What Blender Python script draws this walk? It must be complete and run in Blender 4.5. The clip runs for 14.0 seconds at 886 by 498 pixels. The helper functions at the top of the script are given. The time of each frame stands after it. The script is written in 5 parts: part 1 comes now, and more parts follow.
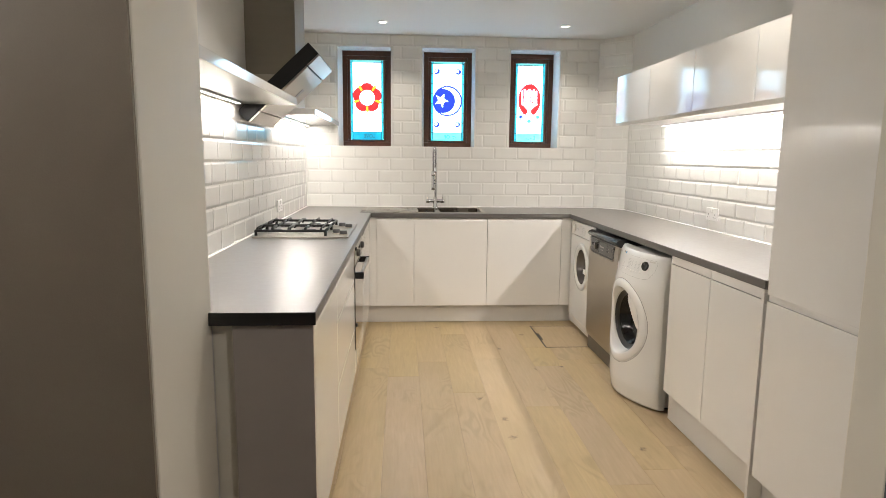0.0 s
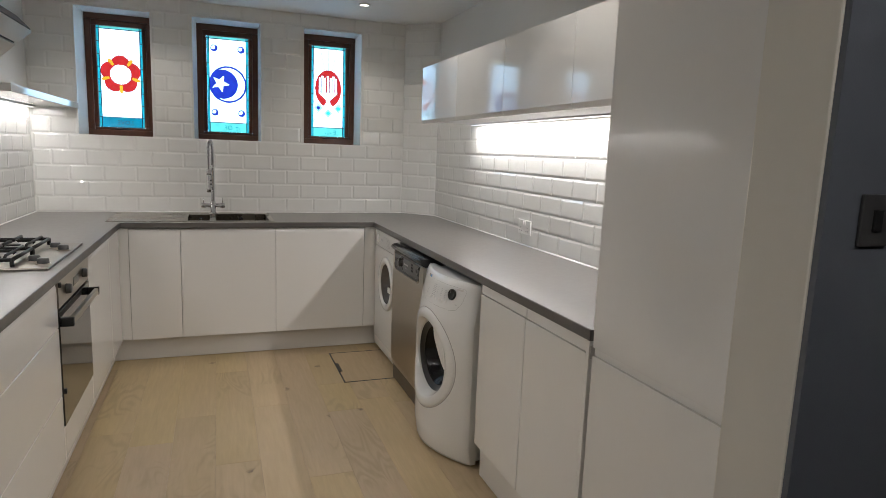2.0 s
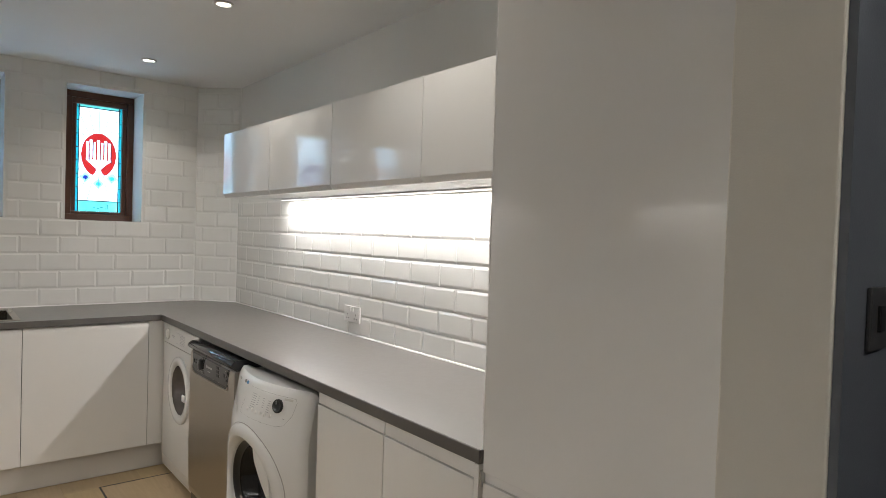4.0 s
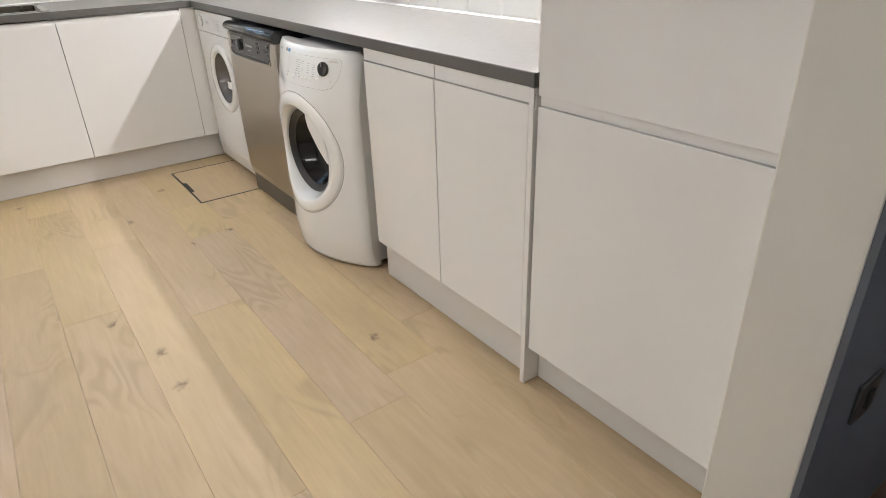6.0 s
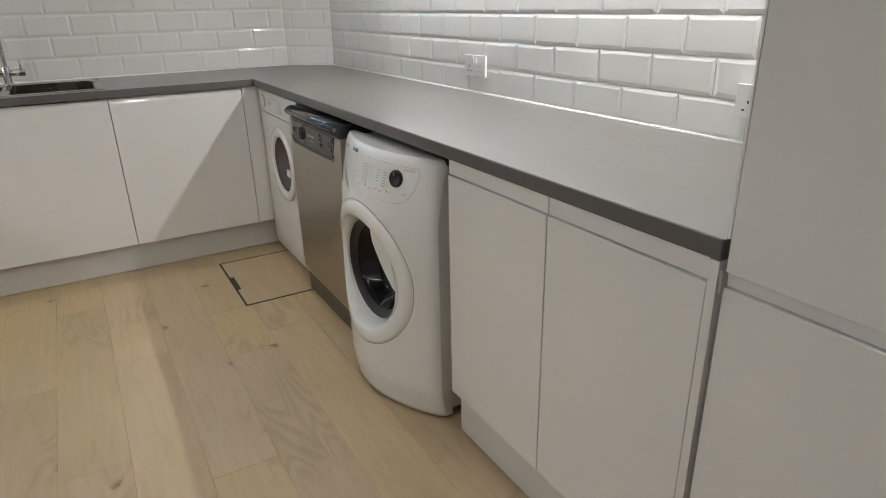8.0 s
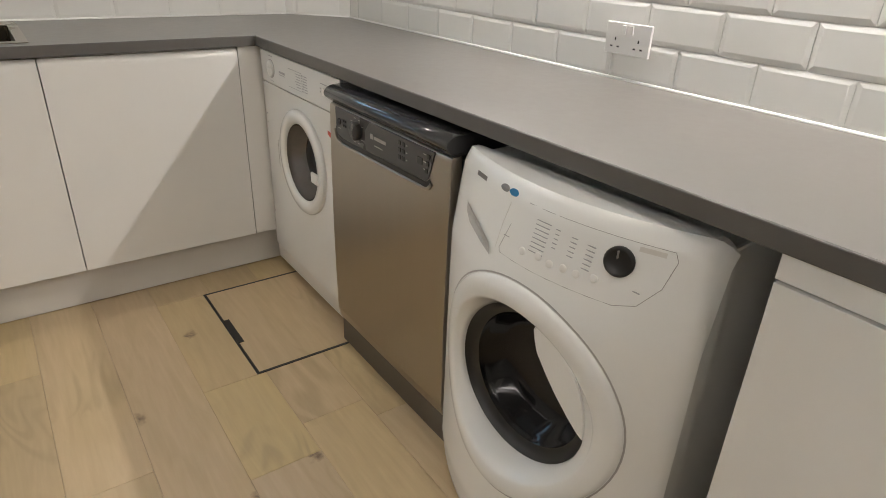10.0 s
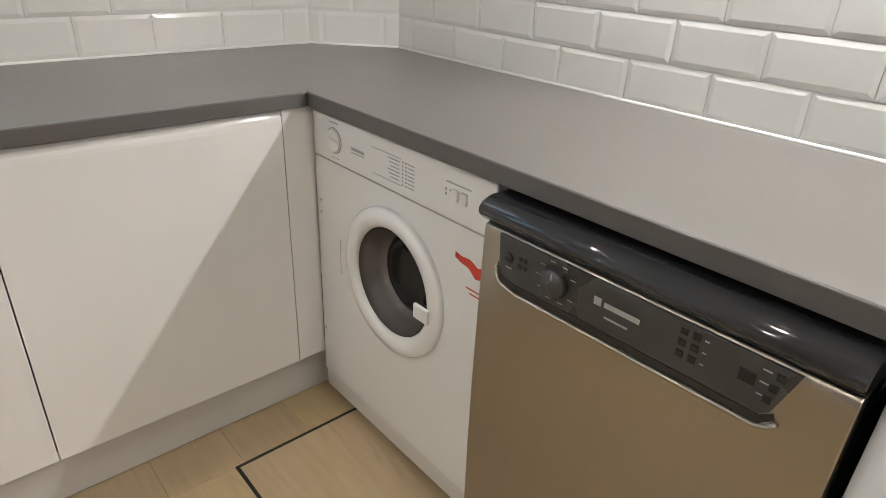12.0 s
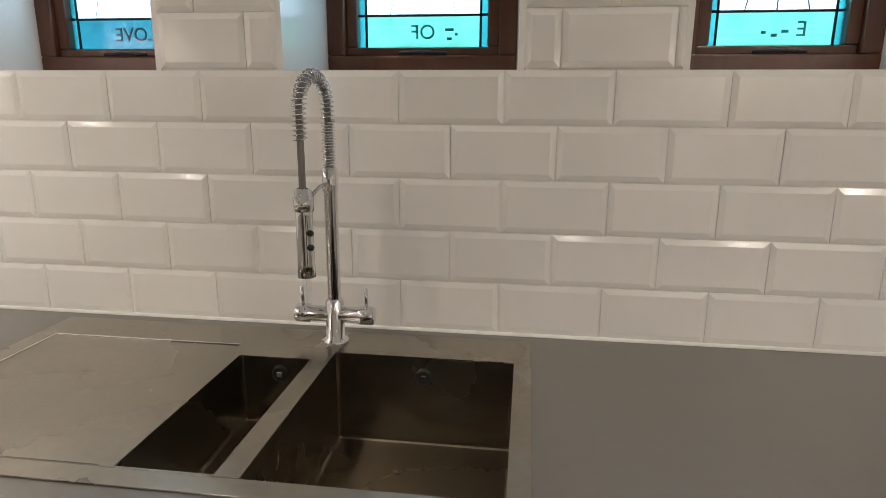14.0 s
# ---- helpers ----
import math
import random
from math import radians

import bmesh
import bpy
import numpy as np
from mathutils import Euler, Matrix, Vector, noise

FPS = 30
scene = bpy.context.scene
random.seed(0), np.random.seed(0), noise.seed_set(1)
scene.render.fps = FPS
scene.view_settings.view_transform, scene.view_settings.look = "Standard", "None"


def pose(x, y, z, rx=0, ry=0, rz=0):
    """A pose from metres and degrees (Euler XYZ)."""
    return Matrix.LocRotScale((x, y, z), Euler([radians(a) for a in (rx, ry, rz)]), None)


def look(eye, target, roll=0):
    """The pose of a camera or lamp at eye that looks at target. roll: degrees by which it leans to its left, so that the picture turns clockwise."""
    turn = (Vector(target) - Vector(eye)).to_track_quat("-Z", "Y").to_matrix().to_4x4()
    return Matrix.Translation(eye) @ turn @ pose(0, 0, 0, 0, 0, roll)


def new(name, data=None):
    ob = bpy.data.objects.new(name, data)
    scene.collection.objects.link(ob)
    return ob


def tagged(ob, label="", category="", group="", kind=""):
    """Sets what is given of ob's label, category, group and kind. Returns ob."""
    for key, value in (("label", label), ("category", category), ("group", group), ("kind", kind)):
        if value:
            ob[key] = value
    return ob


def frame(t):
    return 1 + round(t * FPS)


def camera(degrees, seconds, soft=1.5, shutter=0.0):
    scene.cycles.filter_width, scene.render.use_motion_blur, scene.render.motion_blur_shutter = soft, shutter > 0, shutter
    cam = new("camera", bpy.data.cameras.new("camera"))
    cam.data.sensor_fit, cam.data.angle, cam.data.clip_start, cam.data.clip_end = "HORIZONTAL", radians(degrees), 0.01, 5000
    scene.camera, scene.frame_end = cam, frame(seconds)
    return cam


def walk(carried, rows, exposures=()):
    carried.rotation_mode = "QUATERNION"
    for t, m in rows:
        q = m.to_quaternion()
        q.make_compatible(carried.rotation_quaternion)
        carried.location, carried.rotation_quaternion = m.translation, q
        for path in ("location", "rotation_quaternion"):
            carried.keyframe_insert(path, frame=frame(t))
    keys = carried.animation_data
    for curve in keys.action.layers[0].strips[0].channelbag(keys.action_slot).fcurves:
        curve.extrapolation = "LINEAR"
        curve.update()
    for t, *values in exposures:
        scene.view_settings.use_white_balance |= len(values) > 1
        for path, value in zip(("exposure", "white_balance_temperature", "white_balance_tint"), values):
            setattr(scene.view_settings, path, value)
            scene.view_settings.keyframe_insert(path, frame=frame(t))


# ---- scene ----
cam = camera(71.2, 14.0, 0.65)
PATH = [
    (0, (0.436, 0.037, 1.357), (0.567, 2.011, 1.064), 0.6),
    (0.5, (0.528, 0.315, 1.359), (0.674, 2.284, 1.042), 0.8),
    (1, (0.6, 0.459, 1.396), (0.73, 2.429, 1.075), 0.8),
    (1.5, (0.655, 0.558, 1.39), (0.878, 2.519, 1.065), 1.1),
    (2, (0.759, 0.714, 1.417), (1.442, 2.569, 1.11), 2.2),
    (2.2, (0.772, 0.778, 1.452), (1.628, 2.562, 1.162), 2.1),
    (4.4, (0.78, 1.173, 1.409), (2.074, 2.698, 1.366), 0.8),
    (4.5, (0.778, 1.171, 1.395), (2.067, 2.695, 1.269), 0.7),
    (5, (0.795, 1.179, 1.295), (2.018, 2.657, 0.729), -0.2),
    (5.5, (0.768, 1.165, 1.213), (1.89, 2.6, 0.387), -0.9),
    (6, (0.775, 1.182, 1.208), (1.802, 2.635, 0.296), -1.9),
    (6.5, (0.841, 1.235, 1.234), (1.838, 2.727, 0.351), -2.1),
    (7, (0.944, 1.303, 1.262), (1.964, 2.833, 0.478), -1.5),
    (7.5, (0.977, 1.434, 1.256), (1.934, 3.019, 0.499), -1.7),
    (8, (0.999, 1.699, 1.254), (1.926, 3.31, 0.513), -1.3),
    (10.5, (1.011, 2.963, 1.219), (2.094, 4.385, 0.322), 2.6),
    (11, (1.017, 3.203, 1.235), (2.093, 4.627, 0.334), 2.0),
    (11.5, (1.027, 3.478, 1.245), (2.135, 4.879, 0.346), 2.0),
    (12, (1.066, 3.671, 1.242), (2.267, 5.001, 0.354), 2.6),
    (12.5, (1.184, 3.917, 1.266), (2.254, 5.403, 0.461), 1.2),
    (13, (1.227, 4.135, 1.296), (1.845, 5.913, 0.617), -0.6),
    (13.3, (1.179, 4.237, 1.301), (1.558, 6.096, 0.669), 0.2),
    (13.5, (1.134, 4.296, 1.323), (1.36, 6.193, 0.733), 1.0),
    (13.6, (1.139, 4.337, 1.334), (1.24, 6.249, 0.756), 0.7),
    (14, (1.103, 4.416, 1.395), (0.845, 6.343, 0.925), 0.3),
]
EXPOSURE = [(0.0, 0.48, 6900, 11), (0.5, 0.03, 6450, 13), (1.0, -0.32, 6450, 11), (1.5, -0.46, 6450, 11), (2.2, -0.41, 6450, 11), (4.5, -0.24, 6650, 10), (5.0, -0.47, 6850, 10),
            (5.5, 0.52, 6500, 9), (6.0, 0.60, 6250, 11), (6.5, 0.42, 6200, 9), (7.0, 0.16, 6100, 9), (7.5, 0.0, 6150, 9), (8.0, -0.17, 6200, 8), (10.5, 0.03, 6750, 10), (11.5, 0.12, 6600, 10), (12.0, 0.17, 6500, 10), (12.5, 0.31, 6500, 10), (13.0, 0.13, 6600, 10), (13.5, 0.09, 6800, 11), (14.0, -0.25, 7250, 14)]
walk(cam, [(t, look(eye, target, roll)) for t, eye, target, roll in PATH], EXPOSURE)

# ---- plan, in metres ----
XL, XR, YB, ZC = -0.42, 2.415, 5.66, 2.41      # left wall, right wall, back wall, ceiling
YF0, YF1 = 1.442, 1.83                          # thickness of the front wall
WT, WB = 0.91, 0.876                            # worktop, top and underside
LX, RX, BY = 0.18, 1.80, 5.0                    # front edges of the three worktop runs
CH = ((2.194, YB), (XR, 5.437))                 # slanted corner
JX, JY = 1.680, 1.602                            # free end of the wall beside the opening, and its kitchen face
OPEN = ((-0.130, 0.335), (0.610, 1.079), (1.396, 1.838))
OZ0, OZ1 = 1.451, 2.305

# ---- world and light ----
world = bpy.data.worlds.new("world")
scene.world = world
world.use_nodes = True
wn = world.node_tree.nodes
sky = wn.new("ShaderNodeTexSky")
sky.sky_type, sky.sun_disc = "NISHITA", False
sky.sun_elevation, sky.sun_rotation = radians(35), radians(20)
world.node_tree.links.new(sky.outputs[0], wn["Background"].inputs[0])
wn["Background"].inputs[1].default_value = 0.1


def lamp(name, kind, at, energy, colour, size=0.1, size_y=None, aim=None, spot=None):
    data = bpy.data.lights.new(name, kind)
    data.energy, data.color = energy, colour
    ob = new(name, data)
    ob.matrix_world = look(at, aim or (at[0], at[1] + 1e-4, at[2] - 1))
    if kind == "AREA":
        data.shape = "RECTANGLE" if size_y else "DISK"
        data.size = size
        if size_y:
            data.size_y = size_y
    if kind == "SPOT":
        data.spot_size, data.spot_blend, data.shadow_soft_size = radians(spot), 0.6, size
    return ob


LED = (1.0, 0.975, 0.95)
SPOT = (1.0, 0.94, 0.86)
SPOTS = [(x, y) for y in (5.14, 3.90, 2.65) for x in (0.28, 1.74)]


# ---- materials ----
def material(name, colour, rough=0.5, metal=0.0, coat=0.0, vary=0.06, scale=6.0, bump=0.0, bump_scale=200.0, stretch=(1, 1, 1), rough_vary=0.08, spec=0.5, island=0.0):
    """A surface with two scales of variation in colour and gloss, and fine relief."""
    m = bpy.data.materials.new(name)
    m.use_nodes = True
    nt = m.node_tree
    n, l = nt.nodes, nt.links
    b = n["Principled BSDF"]
    co = n.new("ShaderNodeTexCoord")
    mp = n.new("ShaderNodeMapping")
    mp.inputs["Scale"].default_value = stretch
    l.new(co.outputs["Object"], mp.inputs["Vector"])
    big = n.new("ShaderNodeTexNoise")
    big.inputs["Scale"].default_value, big.inputs["Detail"].default_value = scale, 6
    fine = n.new("ShaderNodeTexNoise")
    fine.inputs["Scale"].default_value, fine.inputs["Detail"].default_value = bump_scale, 3
    for t in (big, fine):
        l.new(mp.outputs[0], t.inputs["Vector"])
    mix = n.new("ShaderNodeMath")
    mix.operation = "MULTIPLY_ADD"
    mix.inputs[1].default_value = 0.35
    l.new(fine.outputs["Fac"], mix.inputs[0])
    l.new(big.outputs["Fac"], mix.inputs[2])
    ramp = n.new("ShaderNodeMapRange")
    ramp.inputs["From Min"].default_value, ramp.inputs["From Max"].default_value = 0.35, 1.0
    ramp.inputs["To Min"].default_value, ramp.inputs["To Max"].default_value = 1 - vary, 1 + vary
    l.new(mix.outputs[0], ramp.inputs["Value"])
    hsv = n.new("ShaderNodeHueSaturation")
    hsv.inputs["Color"].default_value = (*colour, 1)
    value = ramp.outputs[0]
    if island:
        info = n.new("ShaderNodeObjectInfo")
        r2 = n.new("ShaderNodeMapRange")
        r2.inputs["To Min"].default_value, r2.inputs["To Max"].default_value = 1 - island, 1 + island
        l.new(info.outputs["Random"], r2.inputs["Value"])
        mul = n.new("ShaderNodeMath")
        mul.operation = "MULTIPLY"
        l.new(value, mul.inputs[0])
        l.new(r2.outputs[0], mul.inputs[1])
        value = mul.outputs[0]
    l.new(value, hsv.inputs["Value"])
    l.new(hsv.outputs[0], b.inputs["Base Color"])
    rr = n.new("ShaderNodeMapRange")
    rr.inputs["To Min"].default_value, rr.inputs["To Max"].default_value = max(0.02, rough - rough_vary), rough + rough_vary
    l.new(big.outputs["Fac"], rr.inputs["Value"])
    l.new(rr.outputs[0], b.inputs["Roughness"])
    b.inputs["Metallic"].default_value = metal
    b.inputs["Coat Weight"].default_value = coat
    b.inputs["Coat Roughness"].default_value = 0.06
    b.inputs["Specular IOR Level"].default_value = spec
    if bump:
        bp = n.new("ShaderNodeBump")
        bp.inputs["Strength"].default_value, bp.inputs["Distance"].default_value = bump, 0.002
        l.new(fine.outputs["Fac"], bp.inputs["Height"])
        l.new(bp.outputs[0], b.inputs["Normal"])
    return m


def oak(name, tone, dark, offset=0.0):
    """Oiled oak boards: grain along y, cathedral bands, a few knots, each board of its own tone."""
    m = bpy.data.materials.new(name)
    m.use_nodes = True
    n, l = m.node_tree.nodes, m.node_tree.links
    b = n["Principled BSDF"]
    geo = n.new("ShaderNodeNewGeometry")
    info = n.new("ShaderNodeObjectInfo")
    shift = n.new("ShaderNodeVectorMath")
    shift.operation = "MULTIPLY_ADD"
    comb = n.new("ShaderNodeCombineXYZ")
    for k in range(3):
        l.new(info.outputs["Random"], comb.inputs[k])
    l.new(comb.outputs[0], shift.inputs[0])
    shift.inputs[1].default_value = (37.0, 91.0, 13.0)
    l.new(geo.outputs["Position"], shift.inputs[2])

    def noise_tex(scale, stretch, detail, warp=0.0):
        mp = n.new("ShaderNodeMapping")
        mp.inputs["Scale"].default_value = stretch
        l.new(shift.outputs[0], mp.inputs["Vector"])
        t = n.new("ShaderNodeTexNoise")
        t.inputs["Scale"].default_value, t.inputs["Detail"].default_value, t.inputs["Distortion"].default_value = scale, detail, warp
        l.new(mp.outputs[0], t.inputs["Vector"])
        return t.outputs["Fac"]

    cloud = noise_tex(2.2, (1.0, 0.45, 1.0), 5, 0.6)
    grain = noise_tex(14.0, (6.0, 0.5, 1.0), 6, 0.3)
    vor = n.new("ShaderNodeTexVoronoi")
    vor.voronoi_dimensions = "2D"
    mpv = n.new("ShaderNodeMapping")
    mpv.inputs["Scale"].default_value = (1.0, 0.72, 0.0)
    wob = n.new("ShaderNodeTexNoise")
    wob.inputs["Scale"].default_value, wob.inputs["Detail"].default_value = 38.0, 3
    l.new(shift.outputs[0], wob.inputs["Vector"])
    bend = n.new("ShaderNodeVectorMath")
    bend.operation = "MULTIPLY_ADD"
    l.new(wob.outputs["Color"], bend.inputs[0])
    bend.inputs[1].default_value = (0.07, 0.05, 0.0)
    l.new(shift.outputs[0], bend.inputs[2])
    l.new(bend.outputs[0], mpv.inputs["Vector"])
    l.new(mpv.outputs[0], vor.inputs["Vector"])
    vor.inputs["Scale"].default_value = 5.4
    knot = n.new("ShaderNodeMapRange")
    knot.inputs["From Min"].default_value, knot.inputs["From Max"].default_value = 0.0, 0.11
    knot.inputs["To Min"].default_value, knot.inputs["To Max"].default_value = 1.0, 0.0
    l.new(vor.outputs["Distance"], knot.inputs["Value"])
    pick = n.new("ShaderNodeMath")
    pick.operation = "GREATER_THAN"
    sep = n.new("ShaderNodeSeparateColor")
    l.new(vor.outputs["Color"], sep.inputs[0])
    l.new(sep.outputs[0], pick.inputs[0])
    pick.inputs[1].default_value = 0.915
    kn = n.new("ShaderNodeMath")
    kn.operation = "MULTIPLY"
    l.new(knot.outputs[0], kn.inputs[0])
    l.new(pick.outputs[0], kn.inputs[1])

    def blend(fac, a, c, amount):
        x = n.new("ShaderNodeMix")
        x.data_type, x.blend_type = "RGBA", "MIX"
        f = n.new("ShaderNodeMapRange")
        f.inputs["To Max"].default_value = amount
        f.inputs["From Min"].default_value, f.inputs["From Max"].default_value = 0.3, 0.75
        l.new(fac, f.inputs["Value"])
        l.new(f.outputs[0], x.inputs["Factor"])
        l.new(a, x.inputs["A"])
        x.inputs["B"].default_value = (*c, 1)
        return x.outputs["Result"]

    base = n.new("ShaderNodeValToRGB")
    base.color_ramp.interpolation = "CONSTANT"
    tints = ((1.07, 1.06, 0.90), (0.99, 0.96, 1.00), (0.94, 0.93, 1.10), (1.01, 0.99, 0.90), (0.91, 0.89, 0.90), (1.01, 0.99, 1.08), (1.09, 1.06, 0.98))
    for k, tint in enumerate(tints):
        e = base.color_ramp.elements[k] if k < 2 else base.color_ramp.elements.new(k / len(tints))
        e.position = k / len(tints)
        e.color = (tone[0] * tint[0], tone[1] * tint[1], tone[2] * tint[2], 1)
    l.new(info.outputs["Random"], base.inputs[0])
    patch = noise_tex(1.6, (1.6, 0.5, 1.0), 3, 0.4)
    rings = noise_tex(5.0, (3.0, 0.35, 1.0), 2, 2.5)
    c = blend(patch, base.outputs["Color"], (tone[0] * 0.98, tone[1] * 0.95, tone[2] * 1.22), 0.6)
    c = blend(cloud, c, [v * 0.72 for v in tone], 0.6)
    c = blend(rings, c, [v * 0.68 for v in tone], 0.38)
    contour = n.new("ShaderNodeMath")
    contour.operation = "PINGPONG"
    contour.inputs[1].default_value = 0.5
    field = n.new("ShaderNodeMath")
    field.operation = "MULTIPLY"
    field.inputs[1].default_value = 16.0
    l.new(noise_tex(2.6, (1.5, 0.45, 1.0), 2, 0.5), field.inputs[0])
    l.new(field.outputs[0], contour.inputs[0])
    line = n.new("ShaderNodeMapRange")
    line.inputs["From Min"].default_value, line.inputs["From Max"].default_value = 0.0, 0.5
    l.new(contour.outputs[0], line.inputs["Value"])
    where = n.new("ShaderNodeMapRange")
    where.inputs["From Min"].default_value, where.inputs["From Max"].default_value = 0.5, 0.62
    l.new(noise_tex(2.0, (1.2, 0.7, 1.0), 2, 0.0), where.inputs["Value"])
    figure = n.new("ShaderNodeMath")
    figure.operation = "MULTIPLY"
    l.new(line.outputs[0], figure.inputs[0])
    l.new(where.outputs[0], figure.inputs[1])
    c = blend(figure.outputs[0], c, [v * 0.62 for v in tone], 0.42)
    c = blend(grain, c, dark, 0.15)
    k = n.new("ShaderNodeMix")
    k.data_type = "RGBA"
    l.new(kn.outputs[0], k.inputs["Factor"])
    l.new(c, k.inputs["A"])
    k.inputs["B"].default_value = (dark[0] * 0.62, dark[1] * 0.64, dark[2] * 0.80, 1)
    l.new(k.outputs["Result"], b.inputs["Base Color"])
    rr = n.new("ShaderNodeMapRange")
    rr.inputs["To Min"].default_value, rr.inputs["To Max"].default_value = 0.34, 0.56
    l.new(cloud, rr.inputs["Value"])
    l.new(rr.outputs[0], b.inputs["Roughness"])
    bp = n.new("ShaderNodeBump")
    bp.inputs["Strength"].default_value, bp.inputs["Distance"].default_value = 0.25, 0.001
    l.new(grain, bp.inputs["Height"])
    l.new(bp.outputs[0], b.inputs["Normal"])
    return m


def stained(name, colour):
    """Coloured leaded glass: lets tinted light straight through, with a glossy skin and a little scatter."""
    m = bpy.data.materials.new(name)
    m.use_nodes = True
    n, l = m.node_tree.nodes, m.node_tree.links
    n.remove(n["Principled BSDF"])
    co = n.new("ShaderNodeTexCoord")
    tex = n.new("ShaderNodeTexNoise")
    tex.inputs["Scale"].default_value, tex.inputs["Detail"].default_value = 18, 4
    l.new(co.outputs["Object"], tex.inputs["Vector"])
    r = n.new("ShaderNodeMapRange")
    r.inputs["To Min"].default_value, r.inputs["To Max"].default_value = 0.72, 1.2
    l.new(tex.outputs["Fac"], r.inputs["Value"])
    hsv = n.new("ShaderNodeHueSaturation")
    hsv.inputs["Color"].default_value = (*colour, 1)
    l.new(r.outputs[0], hsv.inputs["Value"])
    tr = n.new("ShaderNodeBsdfTransparent")
    l.new(hsv.outputs[0], tr.inputs["Color"])
    df = n.new("ShaderNodeBsdfTranslucent")
    l.new(hsv.outputs[0], df.inputs["Color"])
    gl = n.new("ShaderNodeBsdfGlossy")
    gl.inputs["Roughness"].default_value = 0.12
    a = n.new("ShaderNodeMixShader")
    a.inputs[0].default_value = 0.5
    l.new(tr.outputs[0], a.inputs[1])
    l.new(df.outputs[0], a.inputs[2])
    c = n.new("ShaderNodeMixShader")
    c.inputs[0].default_value = 0.05
    l.new(a.outputs[0], c.inputs[1])
    l.new(gl.outputs[0], c.inputs[2])
    l.new(c.outputs[0], n["Material Output"].inputs[0])
    return m


def glow(name, colour, strength):
    m = bpy.data.materials.new(name)
    m.use_nodes = True
    b = m.node_tree.nodes["Principled BSDF"]
    b.inputs["Base Color"].default_value = (*colour, 1)
    b.inputs["Emission Color"].default_value = (*colour, 1)
    b.inputs["Emission Strength"].default_value = strength
    return m


M_PAINT = material("cream_paint", (0.70, 0.67, 0.60), 0.55, bump=0.15, bump_scale=350, vary=0.03, scale=1.5)
M_WALLW = material("white_satin_paint", (0.78, 0.77, 0.74), 0.16, bump=0.06, bump_scale=250, vary=0.02, scale=1.5)
M_CEIL = material("ceiling_paint", (0.80, 0.79, 0.77), 0.7, bump=0.1, bump_scale=300, vary=0.02, scale=1.2)
M_TAUPE = material("dark_taupe_paint", (0.175, 0.145, 0.107), 0.5, bump=0.15, bump_scale=300, vary=0.08, scale=1.2)
M_GREY = material("dark_grey_paint", (0.10, 0.112, 0.132), 0.5, bump=0.15, bump_scale=300, vary=0.06, scale=2)
M_GROUT = material("white_grout", (0.80, 0.79, 0.76), 0.8, bump=0.3, bump_scale=500, vary=0.05)
M_TILE = material("white_glazed_tile", (0.80, 0.79, 0.76), 0.10, coat=0.3, vary=0.02, scale=9, bump=0.03, bump_scale=25, island=0.02, rough_vary=0.04)
M_GLOSS = material("white_gloss_lacquer", (0.80, 0.79, 0.77), 0.09, coat=0.25, vary=0.012, scale=2.5, rough_vary=0.02, bump=0.006, bump_scale=40)
M_CARC = material("white_melamine", (0.74, 0.73, 0.71), 0.4, vary=0.02)
M_PLINTH = material("pale_plinth", (0.62, 0.60, 0.57), 0.35, vary=0.03, scale=4)
M_ENDP = material("grey_end_panel", (0.36, 0.325, 0.305), 0.4, vary=0.03, scale=3)
M_WORK = material("grey_laminate", (0.135, 0.124, 0.113), 0.30, spec=1.0, vary=0.05, scale=40, rough_vary=0.04)
# Worktop grey toned darker: puts the shade of the unlit edges into colour.
M_EDGE = material("shade_toned_edging", (0.11, 0.103, 0.097), 0.4, vary=0.05, scale=40, bump=0.1, bump_scale=420)
M_STEEL = material("brushed_steel", (0.42, 0.383, 0.332), 0.30, 1.0, vary=0.025, scale=2, bump=0.005, bump_scale=60, stretch=(1, 12, 1), rough_vary=0.04)
# Steel colour darkened for the chimney's shadow and the hob tray's dark reflections.
M_CHIM = material("darkened_steel", (0.26, 0.235, 0.20), 0.38, 0.85, vary=0.05, scale=3, stretch=(1, 1, 8), rough_vary=0.04)
# Cloudy colour variation stands in for soft reflections in the steel.
M_SINK = material("clouded_sink_steel", (0.34, 0.31, 0.265), 0.27, 1.0, vary=0.16, scale=2.5, bump=0.02, bump_scale=60, rough_vary=0.09)
M_CHROME = material("chrome", (0.75, 0.75, 0.76), 0.06, 1.0, vary=0.01, rough_vary=0.03)
M_ALU = material("aluminium_profile", (0.55, 0.54, 0.53), 0.35, 0.9, vary=0.03)
M_WHITE = material("white_enamel", (0.80, 0.80, 0.79), 0.22, coat=0.2, vary=0.015, scale=3)
M_PLAST = material("white_plastic", (0.78, 0.77, 0.75), 0.32, vary=0.02)
M_DARKP = material("anthracite_plastic", (0.05, 0.05, 0.05), 0.3, vary=0.08, bump=0.05)
M_LID = material("dark_gloss_plastic", (0.035, 0.036, 0.039), 0.07, vary=0.08, rough_vary=0.03, spec=0.45)
M_BLACK = material("black_plastic", (0.012, 0.012, 0.012), 0.35, vary=0.1)
M_RUBBER = material("grey_rubber", (0.20, 0.19, 0.185), 0.45, vary=0.12, scale=12)
M_SEAL = material("grey_gloss_ring", (0.17, 0.155, 0.15), 0.16, 0.35, vary=0.15, scale=14)
M_MIDGREY = material("matte_mid_grey", (0.42, 0.41, 0.40), 0.45, vary=0.1, scale=20)
M_BOWL = material("dark_porthole_bowl", (0.006, 0.006, 0.007), 0.10, vary=0.1, spec=0.3, rough_vary=0.04)
